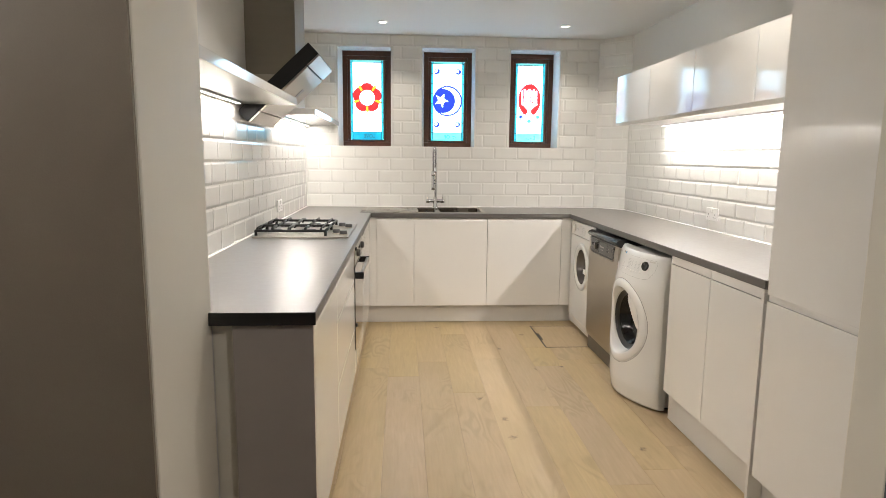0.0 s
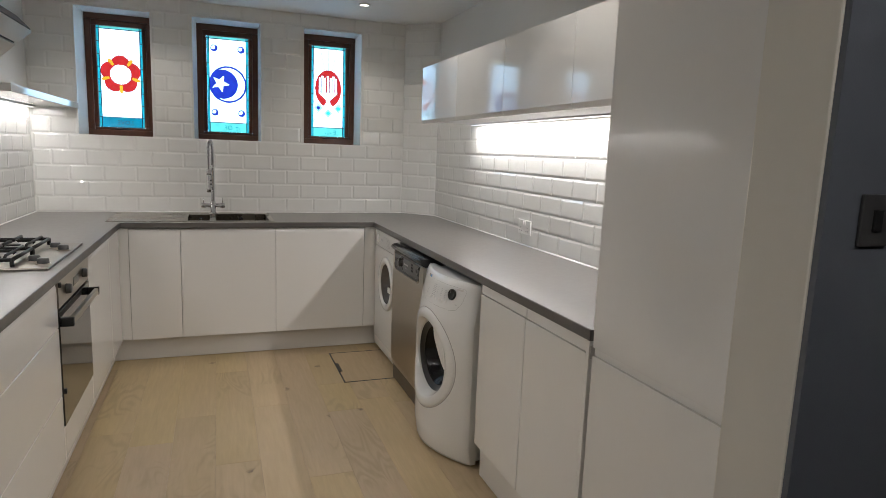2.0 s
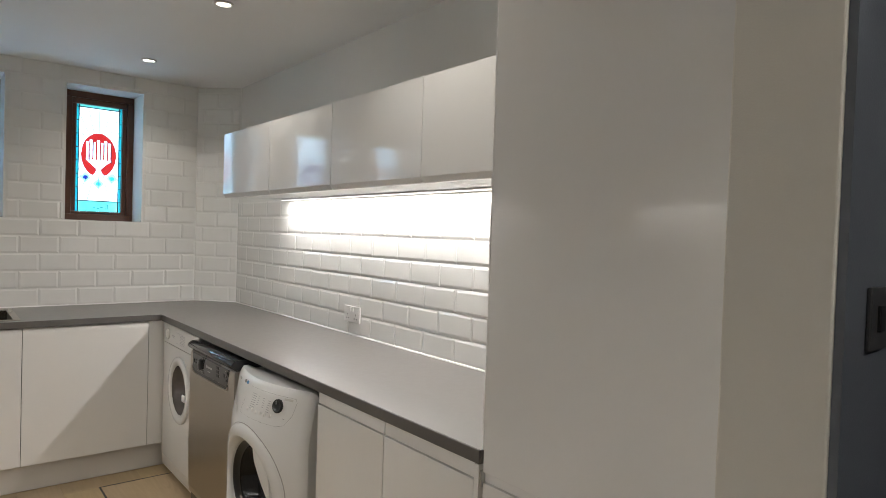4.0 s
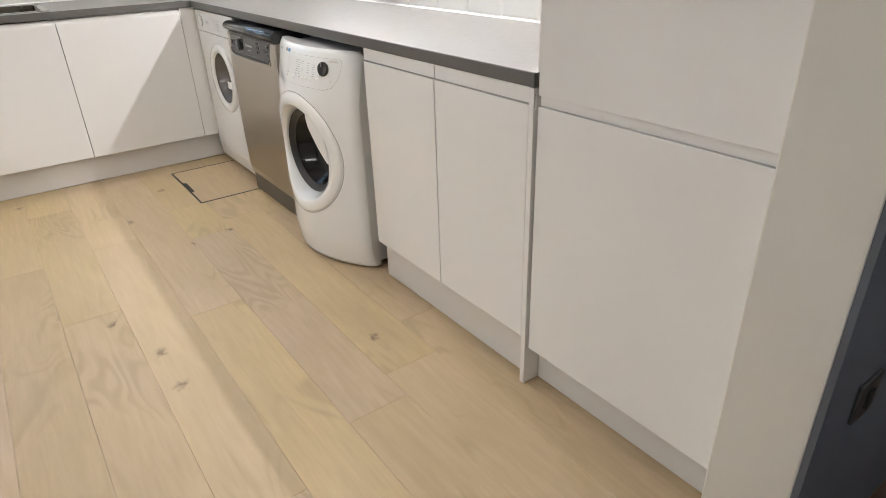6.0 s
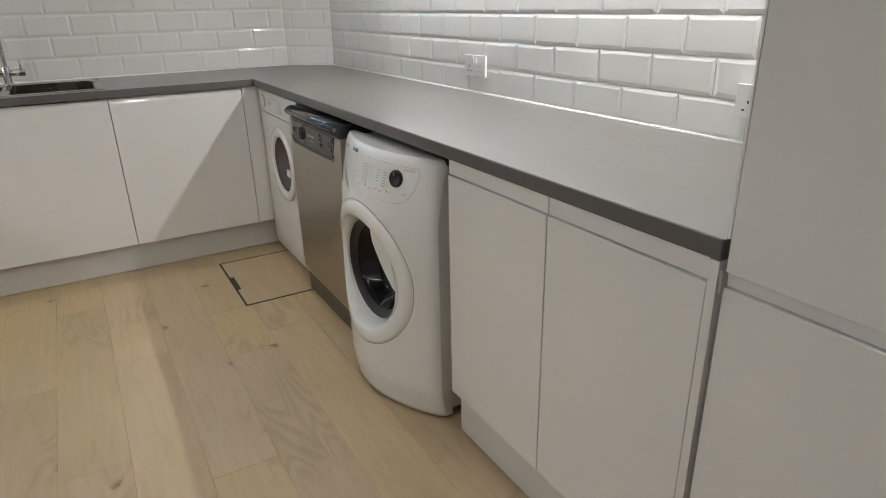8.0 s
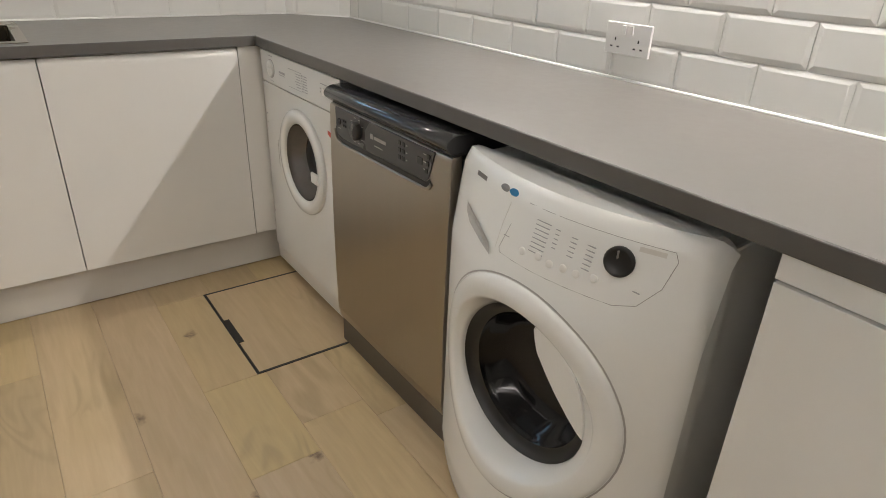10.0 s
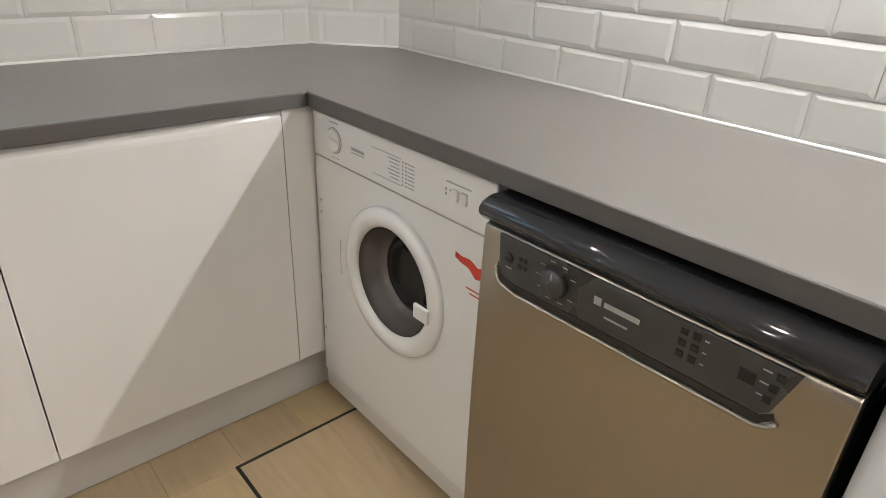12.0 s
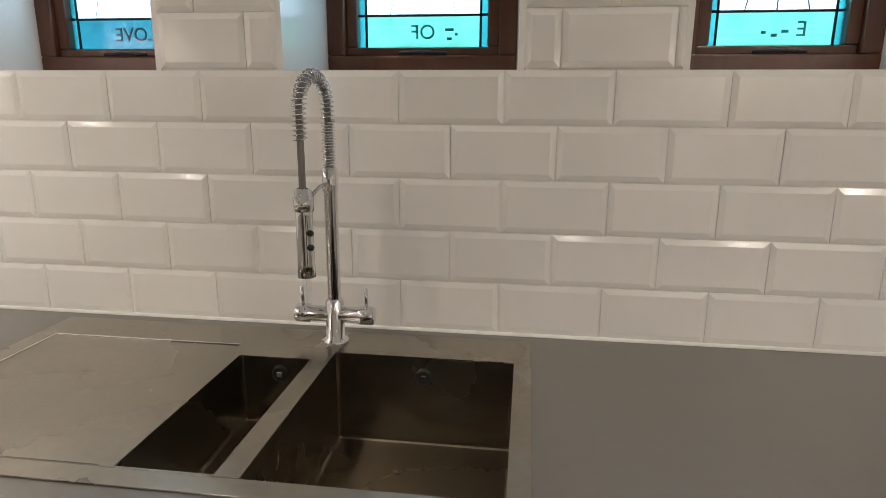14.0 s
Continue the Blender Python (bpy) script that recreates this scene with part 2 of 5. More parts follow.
# Sink steel toned darker so the bowls carry their shade in the colour.
M_BASIN_SHADE = material("shaded_bowl_steel", (0.255, 0.225, 0.18), 0.27, 1.0, vary=0.05, scale=3, bump=0.015, bump_scale=60, rough_vary=0.06)
M_DARKGL = material("dark_glass", (0.012, 0.013, 0.014), 0.05, coat=0.6, vary=0.05, rough_vary=0.02)
M_IRON = material("black_cast_iron", (0.012, 0.012, 0.012), 0.5, vary=0.2, bump=0.2, bump_scale=400, spec=0.22)
M_MAHOG = material("dark_red_wood", (0.092, 0.031, 0.015), 0.35, vary=0.3, scale=10, stretch=(4, 4, 0.6), bump=0.15, bump_scale=90)
M_LEAD = material("lead_came", (0.03, 0.03, 0.032), 0.5, 0.3, vary=0.15)
M_INK = material("grey_print", (0.36, 0.36, 0.37), 0.5, vary=0.05)
M_LINE = material("panel_gap", (0.36, 0.35, 0.34), 0.6, vary=0.05)
M_BLUE = material("blue_badge", (0.02, 0.20, 0.42), 0.3, vary=0.05)
M_RED = material("red_sticker", (0.55, 0.045, 0.025), 0.4, vary=0.15, scale=40)
M_SILIC = material("white_silicone", (0.85, 0.84, 0.82), 0.3, vary=0.02)
M_KICK = material("dark_kick_plate", (0.11, 0.095, 0.08), 0.4, 0.3, vary=0.1)
M_OAK = oak("pale_oiled_oak", (0.54, 0.418, 0.240), (0.24, 0.165, 0.09))
M_BROWN = oak("dark_brown_boards", (0.085, 0.05, 0.03), (0.03, 0.018, 0.01))
G_WHITE = stained("white_glass", (0.90, 0.93, 0.90))
G_TURQ = stained("turquoise_glass", (0.03, 0.34, 0.36))
G_CYAN = stained("light_cyan_glass", (0.09, 0.48, 0.47))
G_PALE = stained("pale_turquoise_glass", (0.30, 0.60, 0.50))
G_RED = stained("red_glass", (0.36, 0.012, 0.010))
G_BLUE = stained("blue_glass", (0.012, 0.02, 0.155))
G_AMBER = stained("amber_glass", (0.55, 0.20, 0.012))
M_LEDG = glow("led_diffuser", LED, 2.5)
M_BULB = glow("spot_lens", (1.0, 0.93, 0.82), 9.0)
M_SKYB = glow("overcast_backdrop", (0.50, 0.75, 1.0), 4.6)

# ---- mesh helpers ----
ORIGIN = {}


def box(x0, x1, y0, y1, z0, z1, bevel=0.0, seg=2, bm=None):
    """A box in world metres, its edges rounded by bevel; added to bm if one is given."""
    b = bmesh.new()
    bmesh.ops.create_cube(b, size=1)
    bmesh.ops.scale(b, vec=(abs(x1 - x0), abs(y1 - y0), abs(z1 - z0)), verts=b.verts)
    bmesh.ops.translate(b, vec=((x0 + x1) / 2, (y0 + y1) / 2, (z0 + z1) / 2), verts=b.verts)
    if bevel:
        bmesh.ops.bevel(b, geom=b.edges[:], offset=bevel, segments=seg, affect="EDGES", profile=0.5, clamp_overlap=True)
    return merge(bm, b)


def merge(bm, b):
    if bm is None:
        return b
    me = bpy.data.meshes.new("tmp")
    b.to_mesh(me)
    b.free()
    bm.from_mesh(me)
    bpy.data.meshes.remove(me)
    return bm


AXES = {"x": Matrix(((0, 0, 1), (1, 0, 0), (0, 1, 0))), "y": Matrix(((1, 0, 0), (0, 0, 1), (0, 1, 0))), "z": Matrix(((1, 0, 0), (0, 1, 0), (0, 0, 1)))}


def lathe(profile, at, axis="z", seg=32, bm=None, arc=(0, 360)):
    """Turns (radius, height) pairs round an axis through at. The axis may be a letter or a vector."""
    b = bmesh.new()
    rot = AXES[axis] if isinstance(axis, str) else Vector(axis).to_track_quat("Z", "Y").to_matrix()
    full = arc[1] - arc[0] >= 360
    count = seg if full else seg + 1
    rings = []
    for r, h in profile:
        ring = []
        for k in range(count):
            a = radians(arc[0] + (arc[1] - arc[0]) * k / seg)
            ring.append(b.verts.new(rot @ Vector((r * math.cos(a), r * math.sin(a), h)) + Vector(at)))
        rings.append(ring)
    for p, q in zip(rings, rings[1:]):
        for k in range(seg):
            k2 = (k + 1) % count
            b.faces.new((p[k], p[k2], q[k2], q[k]))
    bmesh.ops.remove_doubles(b, verts=b.verts, dist=1e-5)
    bmesh.ops.recalc_face_normals(b, faces=b.faces)
    for f in b.faces:
        f.smooth = True
    return merge(bm, b)


def prism(points, axis, a0, a1, bevel=0.0, bm=None):
    """Extrudes a polygon, given in the other two coordinates in order, along an axis from a0 to a1."""
    b = bmesh.new()

    def place(p, a):
        return {"x": (a, p[0], p[1]), "y": (p[0], a, p[1]), "z": (p[0], p[1], a)}[axis]
    lo = [b.verts.new(place(p, a0)) for p in points]
    hi = [b.verts.new(place(p, a1)) for p in points]
    b.faces.new(lo)
    b.faces.new(hi[::-1])
    for k in range(len(points)):
        k2 = (k + 1) % len(points)
        b.faces.new((lo[k2], lo[k], hi[k], hi[k2]))
    bmesh.ops.recalc_face_normals(b, faces=b.faces)
    if bevel:
        bmesh.ops.bevel(b, geom=b.edges[:], offset=bevel, segments=2, affect="EDGES", profile=0.5, clamp_overlap=True)
    return merge(bm, b)


def tube(points, r, seg=10, bm=None):
    """A round bar through the points."""
    b = bmesh.new()
    pts = [Vector(p) for p in points]
    rings = []
    up = Vector((0.13, 0.21, 0.97))
    for k, p in enumerate(pts):
        d = (pts[min(k + 1, len(pts) - 1)] - pts[max(k - 1, 0)]).normalized()
        u = d.cross(up)
        if u.length < 1e-3:
            u = d.cross(Vector((1, 0, 0)))
        u.normalize()
        up = u.cross(d)
        rings.append([b.verts.new(p + r * (math.cos(2 * math.pi * i / seg) * u + math.sin(2 * math.pi * i / seg) * up)) for i in range(seg)])
    for p, q in zip(rings, rings[1:]):
        for i in range(seg):
            b.faces.new((p[i], p[(i + 1) % seg], q[(i + 1) % seg], q[i]))
    b.faces.new(rings[0][::-1])
    b.faces.new(rings[-1])
    bmesh.ops.recalc_face_normals(b, faces=b.faces)
    for f in b.faces:
        f.smooth = True
    return merge(bm, b)


def mesh_of(name, bm, mat):
    me = bpy.data.meshes.new(name)
    bm.to_mesh(me)
    bm.free()
    me.materials.append(mat)
    return me


def thing(name, at, label, category, group=""):
    ob = new(name)
    ob.empty_display_size = 0.05
    ob.location = at
    ORIGIN[ob.name] = Vector(at)
    return tagged(ob, label, category, group)


def part(name, bm, mat, parent, label=""):
    """Links a bmesh, given in world metres, as one mesh under a thing, a part or a piece of the setting."""
    o = ORIGIN.get(parent.name, Vector((0, 0, 0)))
    bmesh.ops.translate(bm, vec=-o, verts=bm.verts)
    ob = new(name, mesh_of(name, bm, mat))
    ob.parent = parent
    ORIGIN[ob.name] = o
    return tagged(ob, label)


def structure(name, bm, mat, label, category):
    return tagged(new(name, mesh_of(name, bm, mat)), label, category, kind="structure")


# ---- the large structure ----
floor = structure("floor", box(XL, XR, YF0, YB, -0.06, -0.012), M_BROWN, "pale oak plank floor of the kitchen", "floor")
floor_hall = structure("floor_hall", box(-2.6, 4.2, -2.6, YF0, -0.06, -0.002), M_BROWN, "dark brown board floor of the adjoining room", "floor")
structure("ceiling", box(XL - 0.2, XR + 0.2, YF0, YB + 0.2, ZC, ZC + 0.1), M_CEIL, "smooth white ceiling with recessed downlights", "ceiling")
structure("ceiling_hall", box(-2.6, 4.2, -2.6, YF0, ZC, ZC + 0.1), M_CEIL, "plain white ceiling of the adjoining room", "ceiling")


def wall_with_openings(x0, x1, y0, y1, z0, z1, spans, oz0, oz1):
    bm = box(x0, x1, y0, y1, z0, oz0)
    box(x0, x1, y0, y1, oz1, z1, bm=bm)
    edges = [x0] + [v for s in spans for v in s] + [x1]
    for a, c in zip(edges[::2], edges[1::2]):
        box(a, c, y0, y1, oz0, oz1, bm=bm)
    return bm


wall_back = structure("wall_back", wall_with_openings(XL - 0.2, XR + 0.2, YB + 0.001, 5.96, 0, ZC, [(a - 0.014, c + 0.014) for a, c in OPEN], OZ0 - 0.014, OZ1 + 0.014), M_GROUT, "white tiled back wall with three window openings", "wall")
wall_left = structure("wall_left", box(XL - 0.2, XL - 0.001, YF1, YB + 0.001, 0, ZC), M_WALLW, "white side wall, tiled above the worktop", "wall")
wall_right = structure("wall_right", box(XR + 0.001, XR + 0.2, JY, YB + 0.001, 0, ZC), M_WALLW, "white side wall, tiled above the worktop", "wall")
(cx0, cy0), (cx1, cy1) = CH
wall_corner = structure("wall_corner", prism([(cx0 - 0.003, YB + 0.001), (XR + 0.001, cy1 - 0.003), (XR + 0.001, YB + 0.001)], "z", 0, ZC), M_GROUT, "slanted white tiled corner of the wall", "wall")
structure("wall_front_left", box(-2.6, -0.118, 1.40, YF1, 0, ZC, 0.006), M_PAINT, "cream painted end of the wall beside the opening", "wall")
structure("wall_front_right", box(JX, 4.2, YF0 + 0.012, JY, 0, ZC, 0.004), M_PAINT, "cream painted end of the wall beside the opening", "wall")
structure("wall_over_opening", box(-0.118, JX, YF0 + 0.012, JY, 2.14, ZC), M_PAINT, "cream painted wall over the opening", "wall")
structure("wall_hall_left_face", box(-2.6, -0.122, 1.388, 1.3995, 0, ZC), M_TAUPE, "dark grey-brown painted wall of the adjoining room", "wall")
structure("wall_hall_right_face", box(JX + 0.003, 4.2, YF0, YF0 + 0.0115, 0, ZC), M_GREY, "dark grey painted wall of the adjoining room", "wall")
structure("wall_hall_west", box(-2.75, -2.6, -2.6, YF1, 0, ZC), M_GREY, "dark grey wall of the adjoining room", "wall")
structure("wall_hall_east", box(4.2, 4.35, -2.6, YF1, 0, ZC), M_GREY, "dark grey wall of the adjoining room", "wall")
structure("wall_hall_south", box(-2.75, 4.35, -2.75, -2.6, 0, ZC), M_GREY, "dark grey wall of the adjoining room", "wall")
structure("backdrop", box(-2.0, 4.0, 6.45, 6.47, 0.2, 3.8), M_SKYB, "bright overcast daylight outside the windows", "sky")


# ---- windows ----
def inside_star(u, v, cx, cy, r, turn=0.0):
    a = math.atan2(v - cy, u - cx) + turn
    d = math.hypot(u - cx, v - cy)
    k = (a / (2 * math.pi / 5)) % 1.0
    a2 = abs(k - 0.5) * 2 * math.pi / 5
    inner = 0.42 * r
    tip = math.pi / 5
    # straight edge from tip (angle pi/5, radius r) to notch (angle 0, radius inner)
    x1, y1, x2, y2 = inner, 0.0, r * math.cos(tip), r * math.sin(tip)
    x, y = d * math.cos(a2), d * math.sin(a2)
    return (x2 - x1) * (y - y1) - (y2 - y1) * (x - x1) > 0


def flower(u, v):
    d, a = math.hypot(u, v), math.atan2(v, u)
    u, v, d = u / 1.2, v / 1.2, d / 1.2
    lobe = 0.093 + 0.020 * abs(math.cos(2.5 * (a - math.pi / 2)))
    if d < 0.058:
        return "white"
    k = math.cos(5 * (a + math.pi / 2))
    if k > 0.86 and 0.066 < d < 0.112 - 0.1 * (1 - k):
        return "amber"
    return "red" if d < lobe else "white"


def crescent(u, v):
    u0, v0 = u, v
    for sx in (-0.098, 0.098):
        for sy in (-0.215, 0.265):
            d = math.hypot(u - sx, v - sy)
            if 0.019 < d < 0.026 or (d < 0.019 and math.hypot(u - sx + 0.008, v - sy - 0.006) > 0.015):
                return "blue"
    u, v = u / 1.17, v / 1.17
    if math.hypot(u, v) > 0.118:
        return "white"
    if math.hypot(u, v) > 0.106:
        return "blue"
    if inside_star(u, v, -0.048, 0.004, 0.058, 0.1):
        return "white"
    return "blue" if math.hypot(u + 0.032, v) < 0.094 else "white"


def candelabrum(u, v):
    for sx, sy in ((-0.078, -0.155), (0.0, -0.195), (0.082, -0.155)):
        if ((u - sx) / 0.016) ** 2 + ((v - sy) / 0.013) ** 2 < 1:
            return "blue" if sx < 0 else "turquoise"
        if abs(u - sx) / 0.034 + abs(v - sy) / 0.036 < 1:
            return "pale"
    if (u / 0.106) ** 2 + (v / 0.148) ** 2 > 1:
        return "white"
    if -0.035 < v < 0.086 + (0.014 if int((u + 0.077) / 0.022) % 2 else 0.0) and abs(u) < 0.077:
        return "red" if ((u + 0.077) / 0.022) % 1.0 > 0.70 else "white"
    if -0.090 < v <= -0.035 and abs(u) < 0.077 - (-0.035 - v) * 1.1:
        return "white"
    if v <= -0.090 and abs(u) < 0.017 + max(0, -0.115 - v) * 0.8:
        return "white"
    return "red"


GLASS = {"white": G_WHITE, "red": G_RED, "blue": G_BLUE, "amber": G_AMBER, "turquoise": G_TURQ, "pale": G_PALE}


def stained_window(index, ox0, ox1, motif, label, centre):
    """A hardwood casement in its reveal, with leaded stained glass: border strips, motif pieces and lead lines."""
    name = "window_%d" % index
    y0 = 5.88
    x0, x1 = ox0 + 0.022, ox1 - 0.006
    w = tagged(thing(name, ((x0 + x1) / 2, y0, OZ0), label, "window"), kind="structure")
    z0, z1 = OZ0, OZ1
    fr = box(x0, x1, y0, y0 + 0.06, z0, z0 + 0.042, 0.004)
    box(x0, x1, y0, y0 + 0.06, z1 - 0.042, z1, 0.004, bm=fr)
    box(x0, x0 + 0.042, y0, y0 + 0.06, z0 + 0.042, z1 - 0.042, 0.004, bm=fr)
    box(x1 - 0.042, x1, y0, y0 + 0.06, z0 + 0.042, z1 - 0.042, 0.004, bm=fr)
    part("window_frame", fr, M_MAHOG, w, "dark red-brown hardwood frame")
    a0, a1, c0, c1 = x0 + 0.041, x1 - 0.041, z0 + 0.041, z1 - 0.041
    sa = box(a0, a1, y0 + 0.016, y0 + 0.052, c0, c0 + 0.020, 0.004)
    box(a0, a1, y0 + 0.016, y0 + 0.052, c1 - 0.038, c1, 0.004, bm=sa)
    box(a0, a0 + 0.028, y0 + 0.016, y0 + 0.052, c0 + 0.020, c1 - 0.038, 0.004, bm=sa)
    box(a1 - 0.028, a1, y0 + 0.016, y0 + 0.052, c0 + 0.020, c1 - 0.038, 0.004, bm=sa)
    part("sash", sa, M_MAHOG, w, "dark red-brown hardwood sash")
    g0, g1, h0, h1 = a0 + 0.028, a1 - 0.028, c0 + 0.020, c1 - 0.038
    part("stay", tube([((g0 + g1) / 2 - 0.05, y0 + 0.008, c0 + 0.006), ((g0 + g1) / 2, y0 + 0.004, c0 + 0.009), ((g0 + g1) / 2 + 0.06, y0 + 0.008, c0 + 0.006)], 0.004, 8), M_BLACK, w, "black casement stay")
    # border strips
    bw, yg = 0.017, y0 + 0.038
    hz = 0.072
    m0, m1, n0, n1 = g0 + bw, g1 - bw, h0 + hz, h1 - bw
    strips = ((g0, m0, h0, h1, G_CYAN), (m1, g1, h0, h1, G_CYAN), (m0, m1, n1, h1, G_PALE), (m0, m1, h0, n0, G_TURQ if index < 2 else G_PALE))
    for sx0, sx1, sz0, sz1, g in strips:
        part("border_pane", box(sx0 + 0.0005, sx1 - 0.0005, yg, yg + 0.004, sz0 + 0.0005, sz1 - 0.0005), g, w)
    # motif pieces
    step = 0.0034
    cx, cz = (g0 + g1) / 2, centre
    nu, nv = max(1, round((m1 - m0) / step)), max(1, round((n1 - n0) / step))
    du, dv = (m1 - m0) / nu, (n1 - n0) / nv
    cells = {}
    for j in range(nv):
        run, start = None, 0
        for i in range(nu + 1):
            c = motif(m0 + (i + 0.5) * du - cx, n0 + (j + 0.5) * dv - cz) if i < nu else None
            if c != run:
                if run:
                    cells.setdefault(run, []).append((start, i, j))
                run, start = c, i
    for c, runs in cells.items():
        verts, faces = [], []
        for i0, i1, j in runs:
            k = len(verts)
            for yy in (yg, yg + 0.004):
                verts += [(m0 + i0 * du - w.location.x, yy - y0, n0 + j * dv - OZ0), (m0 + i1 * du - w.location.x, yy - y0, n0 + j * dv - OZ0),
                          (m0 + i1 * du - w.location.x, yy - y0, n0 + (j + 1) * dv - OZ0), (m0 + i0 * du - w.location.x, yy - y0, n0 + (j + 1) * dv - OZ0)]
            faces.append((k, k + 1, k + 2, k + 3))
        me = bpy.data.meshes.new("motif_pane")
        me.from_pydata(verts, [], faces)
        me.materials.append(GLASS[c])
        ob = new("motif_pane", me)
        ob.parent = w
    # lead lines
    lead = bmesh.new()
    yl = yg - 0.002
    for p, q in (((m0, h0), (m0, h1)), ((m1, h0), (m1, h1)), ((g0, n0), (g1, n0)), ((g0, n1), (g1, n1))):
        tube([(p[0], yl, p[1]), (q[0], yl, q[1])], 0.0030, 6, bm=lead)
    for k in range(1, 7):
        z = n0 + (n1 - n0) * k / 7
        tube([(g0, yl, z), (m0, yl, z)], 0.0030, 6, bm=lead)
        tube([(m1, yl, z), (g1, yl, z)], 0.0030, 6, bm=lead)
    part("lead_border", lead, M_LEAD, w, "dark lead cames")
    rays = bmesh.new()
    radius = {1: 0.130, 2: 0.139, 3: 0.142}[index]
    for k in range(30 if index == 3 else 12):
        a = 2 * math.pi * (k + 0.5) / (30 if index == 3 else 12)
        d = Vector((math.cos(a), math.sin(a)))
        reach = min(((m1 if d.x > 0 else m0) - cx) / d.x if abs(d.x) > 1e-4 else 9, ((n1 if d.y > 0 else n0) - cz) / d.y if abs(d.y) > 1e-4 else 9)
        if reach > radius + 0.01:
            tube([(cx + d.x * radius, yl, cz + d.y * radius), (cx + d.x * reach, yl, cz + d.y * reach)], 0.0016 if index == 3 else 0.0009, 5, bm=rays)
    if index == 3:
        for k in range(8):
            u = -0.077 + 0.022 * k
            tube([(cx + u, yl, cz - 0.035 - 0.2 * abs(u)), (cx + u, yl, cz + 0.086)], 0.0014, 5, bm=rays)
    part("lead_rays", rays, M_LEAD, w, "thin lead lines fanning out")
    text = {1: "LOVE", 2: "OF", 3: "E"}[index]
    cu = bpy.data.curves.new("lettering", "FONT")
    cu.body, cu.size, cu.align_x, cu.extrude = text, 0.045, "CENTER", 0.0005
    cu.materials.append(G_TURQ if index > 1 else M_LEAD)
    t = new("lettering", cu)
    t.parent = w
    t.matrix_local = Matrix.Translation(((g0 + g1) / 2 - w.location.x + {1: 0.02, 2: 0.0, 3: 0.055}[index], yl - y0 - 0.001, h0 + 0.02 - OZ0)) @ pose(0, 0, 0, 90, 0, 0) @ Matrix.Diagonal((-1, 1, 1, 1))
    if index > 1:
        # Plain bars where the rest of the lettering is left unread.
        lb = bmesh.new()
        lx = (g0 + g1) / 2
        marks = {2: ((0.062, 0.040, 0.020), (0.062, 0.020, 0.012), (0.078, 0.030, 0.006)), 3: ((0.022, 0.030, 0.014), (0.0, 0.022, 0.012), (-0.022, 0.028, 0.010))}[index]
        for u, v, ln in marks:
            box(lx + u - ln / 2, lx + u + ln / 2, yl - 0.0012, yl, h0 + v - 0.003, h0 + v + 0.003, bm=lb)
        part("lettering_bars", lb, G_TURQ, w, "plain bars in place of unread lettering")["kind"] = "stuff"
    # plastered reveal
    ya = YB - 0.001
    rv = prism([(ox0 - 0.013, ya), (ox0, ya), (x0 + 0.001, y0), (x0 + 0.001, y0 + 0.05), (ox0 - 0.013, y0 + 0.05)], "z", z0, z1)
    prism([(ox1 + 0.013, ya), (ox1, ya), (x1 - 0.001, y0), (x1 - 0.001, y0 + 0.05), (ox1 + 0.013, y0 + 0.05)], "z", z0, z1, bm=rv)
    box(ox0 - 0.013, ox1 + 0.013, ya, y0 + 0.05, z1, z1 + 0.013, bm=rv)
    box(ox0 - 0.013, ox1 + 0.013, ya, y0 + 0.05, z0 - 0.013, z0, bm=rv)
    part("reveal", rv, M_WALLW, w, "smooth white painted reveal")
    return w


W_LABEL = "narrow hardwood casement with leaded stained glass showing "
stained_window(1, *OPEN[0], flower, W_LABEL + "a red rose", 1.893)
stained_window(2, *OPEN[1], crescent, W_LABEL + "a blue star and crescent", 1.875)
stained_window(3, *OPEN[2], candelabrum, W_LABEL + "a white candelabrum on red", 1.896)


# ---- worktop, one continuous piece ----
def worktop():
    e = 0.002
    y_end = 1.80
    t = thing("worktop", (0.9, 5.3, WB), "grey satin laminate worktop running round three sides", "worktop")
    hob = (-0.36, 0.11, 3.49, 4.05)
    bowl1, bowl2 = (0.743, 1.096, 5.087, 5.511), (0.564, 0.712, 5.09, 5.49)
    bm = bmesh.new()
    # left run
    box(-0.118, LX, y_end, YF1 + 0.004, WB, WT, 0.0, bm=bm)
    box(XL + e, LX, YF1 + 0.004, 5.0, WB, WT, bm=bm)
    part("run", bm, M_WORK, t)
    bm = bmesh.new()
    # back run round the bowls
    box(XL + e, bowl2[0], 5.0, YB - e, WB, WT, bm=bm)
    box(bowl2[0], bowl1[1], 5.0, 5.087, WB, WT, bm=bm)
    box(bowl2[0], bowl1[1], 5.511, YB - e, WB, WT, bm=bm)
    prism([(bowl1[1], 5.0), (1.80, 5.0), (XR - e, 5.0), (XR - e, 5.436), (2.193, YB - e), (bowl1[1], YB - e)], "z", WB, WT, bm=bm)
    part("run", bm, M_WORK, t)
    part("run", box(RX + 0.008, XR - e, 2.243, 5.0, WB, WT), M_WORK, t)
    # front edges
    for nm, b in (("left", box(LX, LX + 0.006, y_end, 5.0 - 0.006, WB - 0.001, WT + 0.0005, 0.0025)), ("right", box(RX + 0.002, RX + 0.008, 2.243, 4.994, WB - 0.001, WT + 0.0005, 0.0025)),
                  ("back", box(LX + 0.006, RX + 0.002, 4.994, 5.0, WB - 0.001, WT + 0.0005, 0.0025))):
        part("front_edge", b, M_EDGE, t, "grey front edging, toned darker for its shade")
    part("end_edge", box(-0.118, LX + 0.006, y_end - 0.004, y_end, WB - 0.004, WT + 0.0005, 0.0015), M_BLACK, t, "black edging on the cut end")
    return t


